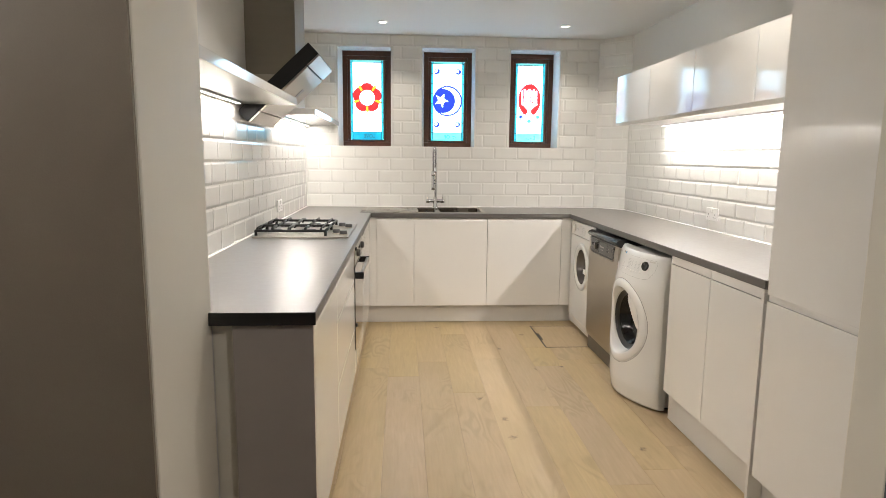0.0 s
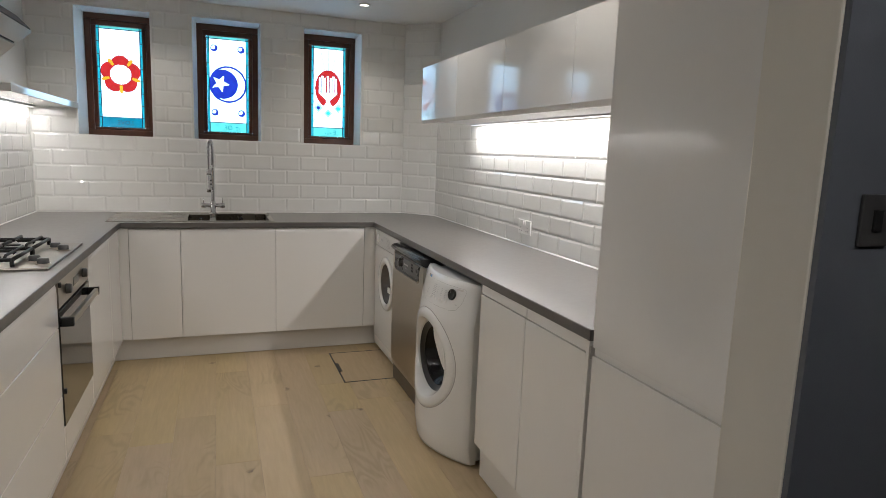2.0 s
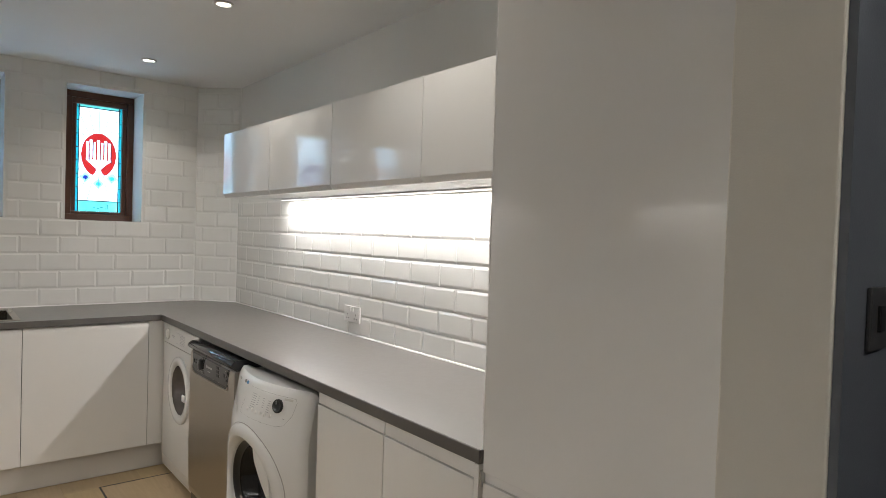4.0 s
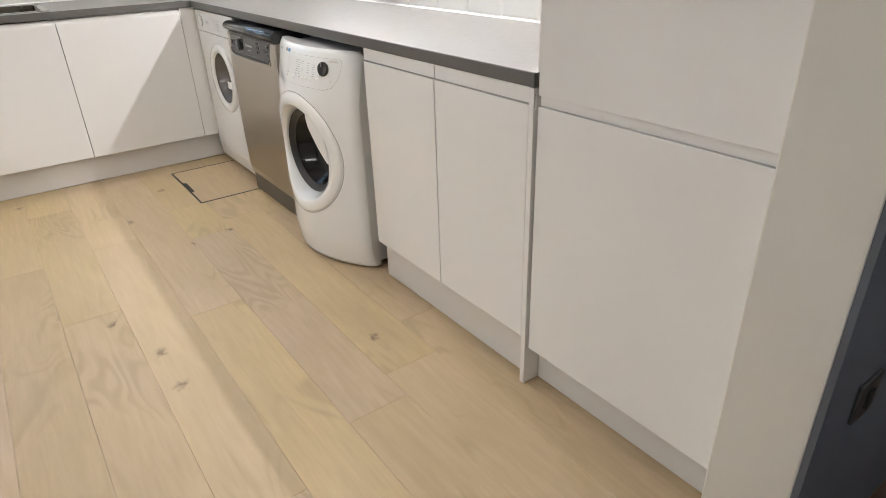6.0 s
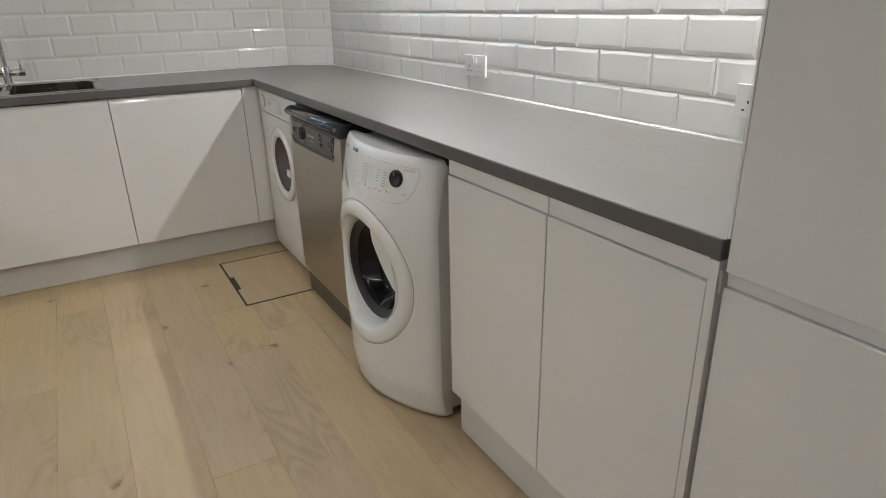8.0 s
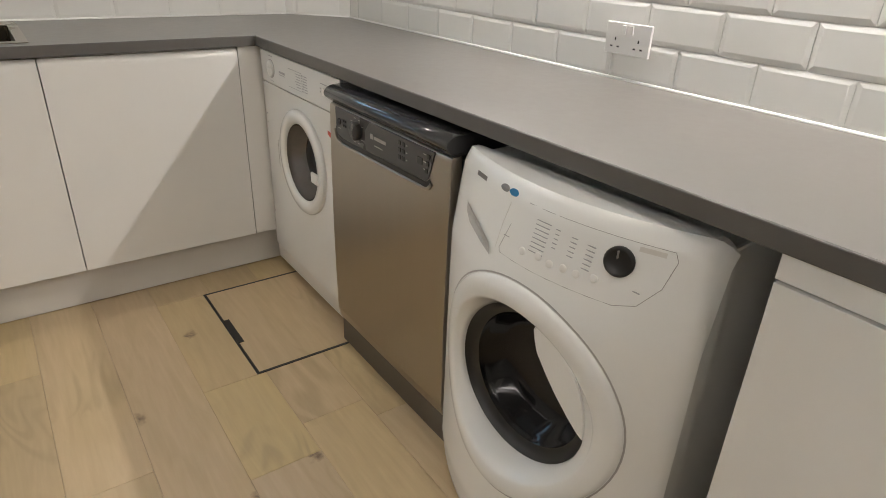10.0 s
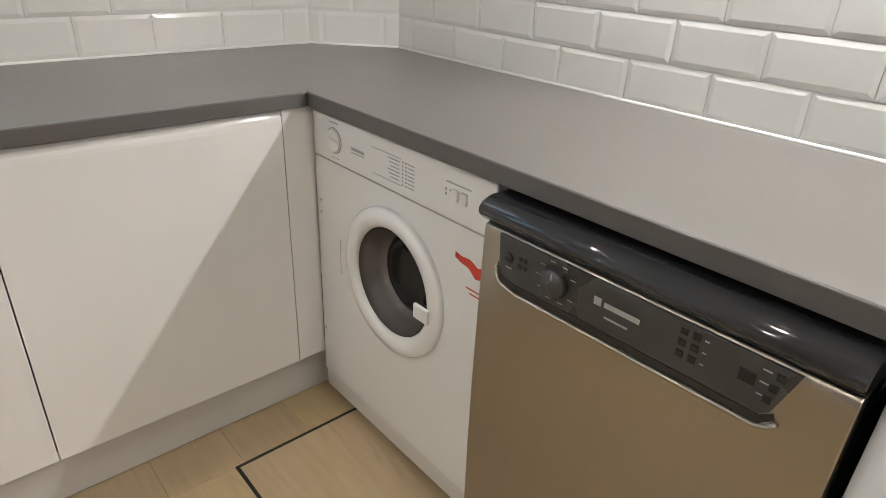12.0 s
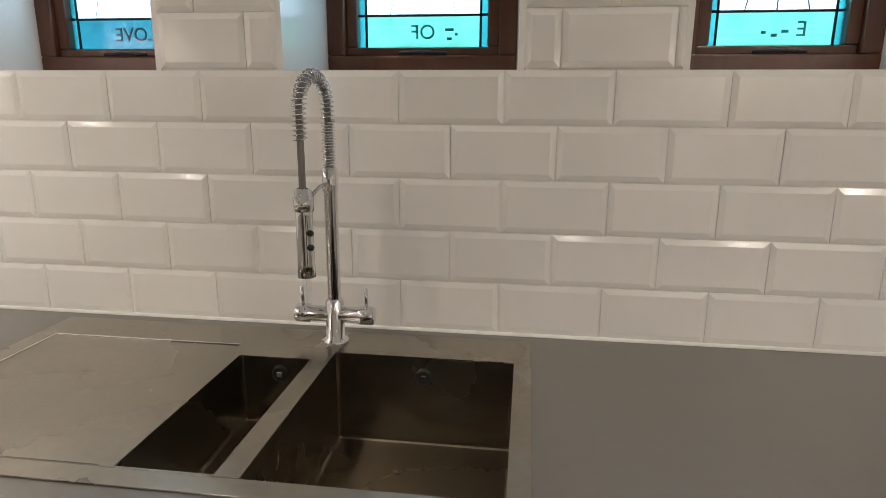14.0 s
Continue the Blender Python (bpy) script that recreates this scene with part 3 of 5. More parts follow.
worktop()
sl = bmesh.new()
for p, q in (((XL + 0.004, YF1 + 0.01), (XL + 0.004, YB - 0.004)), ((XL + 0.004, YB - 0.004), (2.192, YB - 0.004)), ((2.192, YB - 0.004), (XR - 0.004, 5.435)), ((XR - 0.004, 5.435), (XR - 0.004, 2.25))):
    tube([(*p, WT + 0.001), (*q, WT + 0.001)], 0.0055, 6, bm=sl)
tagged(new("silicone_trim", mesh_of("silicone_trim", sl, M_SILIC)), "white silicone bead where worktop meets tiles", "sealant", kind="structure")


# ---- cabinets ----
def handleless(a0, a1, z0, z1, face, axis, sign):
    """A slab door with a slanted finger grip along its top. face: the front plane; sign: which way is inside."""
    d = 0.02 * sign
    grip = 0.030 if z1 > 0.8 else 0.002
    curl = [(0.04, 0.70), (0.12, 0.45), (0.26, 0.22), (0.45, 0.06), (0.60, 0.0)] if z1 > 0.8 else [(0.3, 0.0)]
    prof = [(face, z0), (face, z1 - grip)] + [(face + d * u, z1 - grip * v) for u, v in curl] + [(face + d, z1), (face + d, z0)]
    return prism(prof, axis, a0 + 0.0009, a1 - 0.0009, 0.0012)


def base_unit(label, axis, a0, a1, face, sign, fronts, depth=0.55, name="base_cabinet", top=WB - 0.002):
    """A base cabinet: carcass and its fronts, each front (from, to, bottom, top)."""
    mid = (a0 + a1) / 2
    at = (mid, face + sign * depth / 2, 0) if axis == "x" else (face + sign * depth / 2, mid, 0)
    c = thing(name, at, label, "cabinet", "kitchen base cabinets")
    inner, back = face + sign * 0.021, face + sign * depth
    lo, hi = min(inner, back), max(inner, back)
    if axis == "x":
        part("body", box(a0 + 0.001, a1 - 0.001, lo, hi, 0.148, top), M_CARC, c)
    else:
        part("body", box(lo, hi, a0 + 0.001, a1 - 0.001, 0.148, top), M_CARC, c)
    for f0, f1, z0, z1 in fronts:
        ax = "x" if axis == "x" else "y"
        part("door" if z1 - z0 > 0.5 else "drawer_front", handleless(f0, f1, z0, z1, face, ax, sign), M_GLOSS, c)
    return c


D0, D1 = 0.148, 0.869
DF = BY + 0.006
base_unit("white gloss handleless base cabinet under the worktop corner", "x", 0.205, 0.53, DF, 1, [(0.229, 0.53, D0, D1)], top=0.70)
base_unit("white gloss handleless sink base cabinet", "x", 0.531, 1.127, DF, 1, [(0.531, 1.127, D0, D1)], top=0.70)
base_unit("white gloss handleless base cabinet beside the sink", "x", 1.128, 1.739, DF, 1, [(1.128, 1.739, D0, D1)])
part("filler", box(1.741, 1.824, DF + 0.003, DF + 0.02, D0, WB - 0.002, 0.001), M_GLOSS, thing("filler_panel", (1.77, DF + 0.02, D0), "narrow white gloss filler strip beside the tumble dryer", "panel"))
part("filler", box(0.150, 0.2275, DF + 0.003, DF + 0.02, D0, WB - 0.002, 0.001), M_GLOSS, thing("filler_panel", (0.2, DF + 0.02, D0), "narrow white gloss filler strip in the inner corner", "panel"))
RF = RX + 0.004
base_unit("white gloss two-door base cabinet beside the washing machine", "y", 2.262, 3.064, RF, 1, [])
LF = LX - 0.006
twin = bpy.data.objects["base_cabinet.003"]
for a0, a1 in ((2.262, 2.656), (2.658, 3.064)):
    part("door", box(RF, RF + 0.02, a0 + 0.001, a1 - 0.001, D0 + 0.012, 0.832, 0.0014), M_GLOSS, twin)
    part("grip_rail", box(RF + 0.005, RF + 0.0205, a0 + 0.003, a1 + 0.001, 0.835, WB - 0.001, 0.001), M_GLOSS, twin, "white recessed grip rail")
base_unit("white gloss handleless base cabinet at the worktop end", "y", 1.835, 2.49, LF, -1, [(1.835, 2.49, D0, D1)])
base_unit("white gloss handleless three-drawer cabinet beside the oven", "y", 2.492, 3.391, LF, -1, [(2.492, 3.391, D0, 0.415), (2.492, 3.391, 0.418, 0.690), (2.492, 3.391, 0.693, D1)])
base_unit("white gloss handleless base cabinet beside the oven", "y", 3.996, 4.62, LF, -1, [(3.996, 4.62, D0, D1)])
base_unit("white gloss handleless corner base cabinet", "y", 4.622, 5.004, LF, -1, [(4.622, 5.004, D0, D1)])


def board(name, bm, mat, at, label, category):
    t = thing(name, at, label, category)
    part("panel", bm, mat, t)
    return t


board("plinth", box(0.12, 1.86, 5.045, 5.060, 0.003, 0.146, 0.001), M_PLINTH, (0.9, 5.09, 0), "pale grey plinth board under the sink cabinets", "plinth")
board("plinth", box(1.838, 1.853, 2.262, 3.066, 0.003, 0.158, 0.001), M_PLINTH, (1.86, 2.7, 0), "pale grey plinth board under the base cabinet", "plinth")
board("plinth", box(1.858, 1.873, JY + 0.002, 2.24, 0.003, 0.128, 0.001), M_PLINTH, (1.88, 2.0, 0), "pale grey plinth board under the tall cabinet", "plinth")
board("plinth", box(0.105, 0.12, 1.835, 5.045, 0.003, 0.146, 0.001), M_PLINTH, (0.11, 3.4, 0), "pale grey plinth board under the drawer cabinets", "plinth")
structure("wall_return", box(-0.1175, -0.058, 1.834, 1.87, 0, WB - 0.002), M_PAINT, "cream painted return of the wall beside the cabinets", "wall")
board("end_panel", box(-0.056, LX - 0.004, 1.812, 1.831, 0.0, WB - 0.002, 0.001), M_ENDP, (0, 1.82, 0), "grey end panel closing the cabinet run", "panel")
board("end_panel", box(RX + 0.002, 2.36, 2.243, 2.260, 0.0, WB - 0.002, 0.001), M_GLOSS, (2.1, 2.25, 0), "white gloss end panel between base and tall cabinet", "panel")


def tall_cabinet():
    c = thing("tall_cabinet", (2.1, 1.96, 0), "tall white gloss handleless larder cabinet with two doors", "cabinet")
    part("body", box(RX + 0.032, XR - 0.002, JY + 0.002, 2.238, 0.13, ZC - 0.004), M_CARC, c)
    part("lower_door", box(RX + 0.01, RX + 0.03, JY + 0.003, 2.236, 0.130, 0.832, 0.0014), M_GLOSS, c)
    part("upper_door", box(RX + 0.01, RX + 0.03, JY + 0.003, 2.236, 0.858, ZC - 0.02, 0.0012), M_GLOSS, c)
    part("grip_rail", box(RX + 0.018, RX + 0.0295, JY + 0.003, 2.236, 0.8335, 0.8565), M_CARC, c, "pale recessed grip rail")
    part("rail_end", box(RX + 0.004, RX + 0.031, 2.236, 2.241, 0.822, 0.862), M_ALU, c, "grey rail end cap")
    part("side_panel", box(RX + 0.012, XR - 0.003, 2.2385, 2.2425, WT + 0.001, ZC - 0.004), M_GLOSS, c)
    return c


tall_cabinet()
CF, CZ0, CZ1 = 2.02, 1.600, 1.952


def wall_cabinet(a0, a1):
    c = thing("wall_cabinet", ((CF + XR) / 2, (a0 + a1) / 2, CZ0), "white gloss lift-up wall cabinet above the worktop", "cabinet", "wall cabinets in a row")
    part("body", box(CF + 0.021, XR - 0.001, a0 + 0.001, a1 - 0.001, CZ0 + 0.012, CZ1), M_CARC, c)
    part("door", prism([(CF, CZ1), (CF, CZ0 + 0.02), (CF + 0.012, CZ0), (CF + 0.02, CZ0), (CF + 0.02, CZ1)], "y", a0 + 0.0015, a1 - 0.0015, 0.001), M_GLOSS, c)
    return c


for a0, a1 in ((2.245, 2.803), (2.803, 3.413), (3.413, 4.024), (4.024, 4.640)):
    wall_cabinet(a0, a1)


def led_strip(x, y0, y1, z, label, watts=5.1):
    s = thing("led_strip", (x, (y0 + y1) / 2, z), label, "light", "under-cabinet strip lights")
    part("profile", box(x - 0.013, x + 0.013, y0, y1, z - 0.007, z, 0.001), M_ALU, s, "slim aluminium profile")
    part("diffuser", box(x - 0.009, x + 0.009, y0 + 0.004, y1 - 0.004, z - 0.0095, z - 0.0072), M_LEDG, s, "glowing white diffuser")
    lamp("strip_lamp", "AREA", (x, (y0 + y1) / 2, z - 0.011), watts * (y1 - y0), LED, 0.016, (y1 - y0) - 0.02)
    return s


led_strip(2.36, 2.26, 4.60, CZ0 + 0.011, "thin LED strip light under the wall cabinets", 8.9)
SF, SZ0, SZ1 = -0.125, 1.622, 1.660


def wall_shelf(y0, y1, label):
    s = thing("wall_shelf", ((XL + SF) / 2, (y0 + y1) / 2, SZ0), label, "shelf", "floating shelves beside the hood")
    part("board", box(XL - 0.006, SF, y0, y1, SZ0, SZ1, 0.002), M_GLOSS, s)
    return s


wall_shelf(YF1 + 0.002, 3.45, "thick white floating shelf with light underneath")
wall_shelf(4.15, YB - 0.004, "thick white floating shelf in the corner with light underneath")
led_strip(-0.382, YF1 + 0.01, 3.27, SZ0 - 0.001, "thin LED strip light under the shelf")
led_strip(-0.382, 4.18, 5.60, SZ0 - 0.001, "thin LED strip light under the corner shelf", 4.2)


def downlight(x, y):
    d = thing("downlight", (x, y, ZC), "small recessed white ceiling downlight, switched on", "light", "ceiling downlights")
    part("bezel", lathe([(0.030, 0.0), (0.043, 0.0), (0.044, -0.004), (0.034, -0.007), (0.030, -0.004)], (x, y, ZC - 0.0005), "z", 28), M_PLAST, d)
    part("lens", lathe([(0.0, -0.0025), (0.0302, -0.002)], (x, y, ZC - 0.001), "z", 24), M_BULB, d, "bright lens")
    lamp("downlight_lamp", "SPOT", (x, y, ZC - 0.012), 17.0, SPOT, 0.025, spot=130)
    return d


for x, y in SPOTS:
    downlight(x, y)


# ---- cooker hood, hob, oven ----
def cooker_hood():
    h = thing("cooker_hood", (-0.2, 3.8, 1.55), "slanted glass and steel cooker hood with square chimney", "cooker hood")
    part("chimney", box(XL - 0.006, -0.15, 3.60, 3.935, 1.80, ZC - 0.002, 0.002), M_CHIM, h, "brushed steel chimney, its shadow put into the colour")
    y0, y1 = 3.40, 4.01
    a, b = Vector((-0.375, 1.532)), Vector((0.0, 1.885))
    d = (b - a).normalized()
    nrm = Vector((d.y, -d.x))

    def slab(s0, s1, t0, t1):
        return [tuple(a + d * s0 + nrm * t0), tuple(a + d * s1 + nrm * t0), tuple(a + d * s1 + nrm * t1), tuple(a + d * s0 + nrm * t1)]
    ln = (b - a).length
    part("housing", prism(slab(0.0, ln, -0.075, 0.0), "y", y0, y1, 0.003), M_IRON, h, "black housing edge")
    part("glass_panel", prism(slab(0.09, ln - 0.092, 0.001, 0.012), "y", y0 + 0.006, y1 - 0.006, 0.002), M_STEEL, h, "reflective steel intake panel")
    part("upper_strip", prism(slab(ln - 0.083, ln - 0.004, 0.001, 0.011), "y", y0 + 0.003, y1 - 0.003, 0.002), M_STEEL, h, "steel strip along the upper edge")
    part("lower_panel", prism(slab(0.005, 0.083, 0.001, 0.010), "y", y0 + 0.006, y1 - 0.006, 0.002), M_STEEL, h, "steel lower strip")
    part("neck", prism([(XL - 0.006, 1.62), (-0.30, 1.62), (-0.15, 1.76), (-0.15, 1.86), (XL - 0.006, 1.86)], "y", 3.605, 3.93, 0.002), M_STEEL, h)
    m = a + d * (ln * 0.55) + nrm * 0.013
    part("control_pad", prism([tuple(m + d * 0.03 + nrm * 0.0), tuple(m + d * 0.03 + nrm * 0.003), tuple(m - d * 0.03 + nrm * 0.003), tuple(m - d * 0.03 + nrm * 0.0)], "y", 3.74, 3.80), M_INK, h, "small grey control pad")
    return h


cooker_hood()


def gas_hob():
    x0, x1, y0, y1 = -0.385, 0.140, 3.44, 4.10
    h = thing("gas_hob", ((x0 + x1) / 2, (y0 + y1) / 2, WT), "stainless steel gas hob with black cast-iron pan supports", "hob")
    part("tray", box(x0, x1, y0, y1, WT + 0.0005, WT + 0.009, 0.004), M_CHIM, h, "polished steel tray, toned down for dark reflections")
    for k, (x, y, r) in enumerate(((-0.28, 3.60, 0.036), (-0.28, 3.93, 0.045), (-0.10, 3.60, 0.045), (-0.10, 3.93, 0.030))):
        b = part("burner", lathe([(r + 0.016, 0.009), (r + 0.016, 0.015), (r + 0.004, 0.018), (r, 0.027)], (x, y, WT), "z", 24), M_ALU, h, "aluminium burner ring")
        part("burner_cap", lathe([(0.0, 0.031), (r - 0.006, 0.031), (r - 0.002, 0.028), (r - 0.002, 0.0242), (0.0, 0.0242)], (x, y, WT), "z", 24), M_IRON, b, "black burner cap")
    zt = WT + 0.050
    for sy0, sy1 in ((3.485, 3.765), (3.775, 4.055)):
        g = bmesh.new()
        r = 0.0072
        gx0, gx1 = -0.37, 0.01
        loop = [(gx0, sy0, zt - 0.014), (gx1, sy0, zt - 0.014), (gx1, sy1, zt - 0.014), (gx0, sy1, zt - 0.014), (gx0, sy0, zt - 0.014)]
        for p, q in zip(loop, loop[1:]):
            tube([p, q], r, 8, bm=g)
        my = (sy0 + sy1) / 2
        for gx in (-0.28, -0.10):
            for dy in (-1, 1):
                ye = sy0 if dy < 0 else sy1
                tube([(gx, ye, zt - 0.014), (gx, ye, zt), (gx, my + dy * 0.022, zt), (gx, my + dy * 0.018, zt - 0.004)], r, 8, bm=g)
            for dx in (-1, 1):
                tube([(gx + dx * 0.085, my, zt - 0.012), (gx + dx * 0.075, my, zt), (gx + dx * 0.024, my, zt), (gx + dx * 0.02, my, zt - 0.004)], r, 8, bm=g)
                tube([(gx + dx * 0.085, sy0, zt - 0.014), (gx + dx * 0.085, sy0 + 0.02, zt), (gx + dx * 0.085, sy1 - 0.02, zt), (gx + dx * 0.085, sy1, zt - 0.014)], r * 0.8, 8, bm=g)
        for fx in (gx0, gx1):
            for fy in (sy0, sy1):
                tube([(fx, fy, WT + 0.008), (fx, fy, zt - 0.012)], r * 1.1, 8, bm=g)
        part("pan_support", g, M_IRON, h, "black cast-iron pan support")
    for x, y in ((0.104, 3.53), (0.058, 3.60), (0.104, 3.88), (0.058, 3.95)):
        part("knob_base", lathe([(0.027, 0.009), (0.026, 0.013), (0.022, 0.014)], (x, y, WT), "z", 20), M_STEEL, h, "steel ring under the knob")
        part("knob", lathe([(0.022, 0.012), (0.021, 0.030), (0.018, 0.034), (0.0, 0.034)], (x, y, WT), "z", 20), M_DARKP, h, "round dark control knob")
    return h


gas_hob()


def oven():
    o = thing("built_in_oven", (LX - 0.2, 3.71, 0.28), "built-in stainless steel oven with dark glass door", "oven")
    y0, y1, f = 3.395, 3.992, LF
    part("body", box(LX - 0.55, f - 0.02, y0 + 0.01, y1 - 0.01, 0.285, WB - 0.003), M_DARKP, o)
    part("control_panel", box(f - 0.02, f + 0.004, y0, y1, 0.765, 0.870, 0.002), M_STEEL, o, "brushed steel control panel")
    for y in (3.53, 3.86):
        part("knob", lathe([(0.021, 0), (0.020, 0.016), (0.017, 0.020), (0.0, 0.020)], (f + 0.004, y, 0.817), "x", 20), M_DARKP, o, "dark knob")
    part("clock", box(f + 0.0045, f + 0.006, 3.66, 3.76, 0.80, 0.835), M_DARKGL, o, "dark clock display")
    d = part("door", box(f - 0.02, f + 0.004, y0, y1, 0.285, 0.752, 0.002), M_DARKGL, o, "dark reflective glass door")
    part("handle", box(f + 0.030, f + 0.048, y0 + 0.030, y1 - 0.030, 0.694, 0.722, 0.003), M_STEEL, d, "flat steel bar handle")
    for y in (y0 + 0.010, y1 - 0.0295):
        part("handle_bracket", box(f + 0.004, f + 0.050, y, y + 0.0195, 0.690, 0.726, 0.003), M_BLACK, d, "black handle bracket")
    for z in (0.420, 0.848):
        part("corner_tab", box(f + 0.0042, f + 0.014, y0 + 0.001, y0 + 0.014, z, z + 0.020, 0.002), M_BLACK, o, "small black corner tab")
    board("filler_panel", box(f - 0.02, f, y0 + 0.001, y1 - 0.001, 0.148, 0.280, 0.001), M_GLOSS, (f, 3.7, 0.148), "white gloss strip under the oven", "panel")
    return o


oven()


# ---- appliances under the worktop ----
def bars(bm, x, rows):
    """Small printed bars on a front that faces -x: (y centre, z centre, length, height)."""
    for y, z, ln, ht in rows:
        box(x - 0.0006, x + 0.0012, y - ln / 2, y + ln / 2, z - ht / 2, z + ht / 2, bm=bm)
    return bm


def washing_machine():
    y0, y1, yc, z1 = 3.137, 3.745, 3.441, 0.848
    w = thing("washing_machine", (2.05, yc, 0), "white front-loading washing machine with bowed front, turned to fit the view", "washing machine")
    part("body", box(1.823, 2.36, y0 + 0.012, y1 - 0.018, 0.02, z1 - 0.018, 0.006), M_WHITE, w)

    def front(s, z):
        depth = 0.108 - 0.036 * min(1.0, max(0.0, (z - 0.55) / 0.30))
        bow = depth * (1 - abs(s) ** 1.9) if abs(s) < 1 else 0.0
        slope = max(0.0, z - 0.66) * 0.16
        foot = max(0.0, 0.10 - z) * 0.15
        edge = max(0.0, abs(s) - 0.95) * 0.2
        top = max(0.0, z - 0.825) * 0.5
        return 1.783 - bow + slope + foot + edge + top
    b = bmesh.new()
    ny, nz = 56, 60
    cz, cy = 0.443, 3.444
    grid = [[b.verts.new((front(-1 + 2 * i / ny, 0.012 + (z1 - 0.012) * j / nz), y0 + (y1 - y0) * i / ny, 0.012 + (z1 - 0.012) * j / nz - 0.020 * (j / nz) ** 9 * max(0.0, abs(2 * i / ny - 1) - 0.90) ** 2 * 100)) for i in range(ny + 1)] for j in range(nz + 1)]
    for j in range(nz):
        for i in range(ny):
            m = (grid[j][i].co + grid[j + 1][i + 1].co) / 2
            if math.hypot(m.y - cy, m.z - cz) > 0.215:
                b.faces.new((grid[j][i], grid[j + 1][i], grid[j + 1][i + 1], grid[j][i + 1])).smooth = True
    rim = grid[0] + [r[-1] for r in grid[1:]] + grid[-1][-2::-1] + [r[0] for r in grid[-2:0:-1]]
    back = [b.verts.new((1.832, v.co.y, v.co.z)) for v in rim]
    for k in range(len(rim)):
        k2 = (k + 1) % len(rim)
        b.faces.new((rim[k2], rim[k], back[k], back[k2]))
    bmesh.ops.recalc_face_normals(b, faces=b.faces)
    part("front_panel", b, M_WHITE, w, "bowed glossy white front")
    def fx(y, z):
        return front((y - yc) / (yc - y0), z)

    def bowed(profile, seg=64):
        """Rings round the porthole: (radius, lift off the bowed front, or a plain depth when the third value is set)."""
        b = bmesh.new()
        rings = []
        for r, h, flat in profile:
            ring = []
            for q in range(seg):
                a = 2 * math.pi * q / seg
                y, z = cy + r * math.cos(a), cz + r * math.sin(a)
                ring.append(b.verts.new((h if flat else fx(y, z) - h, y, z)))
            rings.append(ring)
        for p, q in zip(rings, rings[1:]):
            for e in range(seg):
                b.faces.new((p[e], p[(e + 1) % seg], q[(e + 1) % seg], q[e])).smooth = True
        bmesh.ops.recalc_face_normals(b, faces=b.faces)
        return b
    d = part("door", bowed([(0.2402, -0.004, 0), (0.2387, -0.001, 0), (0.2373, 0.004, 0), (0.2311, 0.008, 0), (0.2149, 0.008, 0), (0.1966, 0.006, 0), (0.1918, 0.002, 0), (0.1881, -0.003, 0), (0.1739, 1.717, 1), (0.1701, 1.725, 1), (0.1682, 1.737, 1)]), M_WHITE, w, "round white porthole door flush with the bowed front")
    part("door_gap", bowed([(0.2435, 0.0004, 0), (0.2402, 0.0006, 0)]), M_LINE, w, "fine dark gap round the door")
    part("door_seal", bowed([(0.1687, 1.729, 1), (0.1616, 1.737, 1), (0.1512, 1.745, 1), (0.1436, 1.747, 1)]), M_BLACK, d, "black rim inside the porthole")
    part("porthole_glass", bowed([(0.1493, 1.746, 1), (0.1417, 1.761, 1), (0.1342, 1.765, 1), (0.1210, 1.803, 1), (0.1058, 1.807, 1), (0.0945, 1.816, 1), (0.0567, 1.813, 1), (0.0283, 1.819, 1), (0.0009, 1.82, 1)], 48), M_BOWL, d, "dark bowl-shaped glass")
    g = bmesh.new()
    a = [radians(v) for v in range(-4, 80, 6)]
    lo = [(cy - 0.174 * math.cos(v), cz + 0.174 * math.sin(v)) for v in a]
    chord = [(cy - 0.030, cz + 0.154), (cy - 0.036, cz + 0.130), (cy - 0.044, cz + 0.108), (cy - 0.070, cz + 0.076), (cy - 0.100, cz + 0.044), (cy - 0.132, cz + 0.016), (cy - 0.158, cz - 0.004)]
    prism(lo + chord, "x", 1.713, 1.731, 0.004, bm=g)
    part("door_handle", g, M_WHITE, d, "white grip plate")

    # programme panel, drawer and print
    oy, oz = -0.028, -0.018

    def skin(points, lift):
        b = bmesh.new()
        vs = [b.verts.new((fx(y + oy, z + oz) - lift, y + oy, z + oz)) for y, z in points]
        c = b.verts.new((sum(v.co.x for v in vs) / len(vs), sum(v.co.y for v in vs) / len(vs), sum(v.co.z for v in vs) / len(vs)))
        for k in range(len(vs)):
            b.faces.new((vs[k], vs[(k + 1) % len(vs)], c))
        return b

    def groove(points, r):
        dense = []
        for p, q in zip(points, points[1:]):
            dense += [(p[0] + (q[0] - p[0]) * k / 6, p[1] + (q[1] - p[1]) * k / 6) for k in range(6)]
        dense.append(points[-1])
        return tube([(fx(y + oy, z + oz) + 0.0002, y + oy, z + oz) for y, z in dense], r, 5)
    part("panel_outline", groove([(3.53, 0.790), (3.545, 0.740), (3.540, 0.732), (3.30, 0.728), (3.265, 0.738), (3.238, 0.775), (3.228, 0.822), (3.235, 0.836), (3.50, 0.838)], 0.0007), M_LINE, w, "fine groove round the programme panel")
    kx = fx(3.280, 0.782)
    k = part("programme_knob", lathe([(0.0255, -0.004), (0.0255, 0.003), (0.0235, 0.0055), (0.020, 0.006), (0.018, 0.0045), (0.0, 0.0045)], (kx - 0.002, 3.280, 0.782), (-1, -0.27, 0.20), 32), M_BLACK, w, "black programme knob")
    part("knob_mark", box(kx - 0.0105, kx - 0.007, 3.279, 3.281, 0.790, 0.803), M_RUBBER, k)
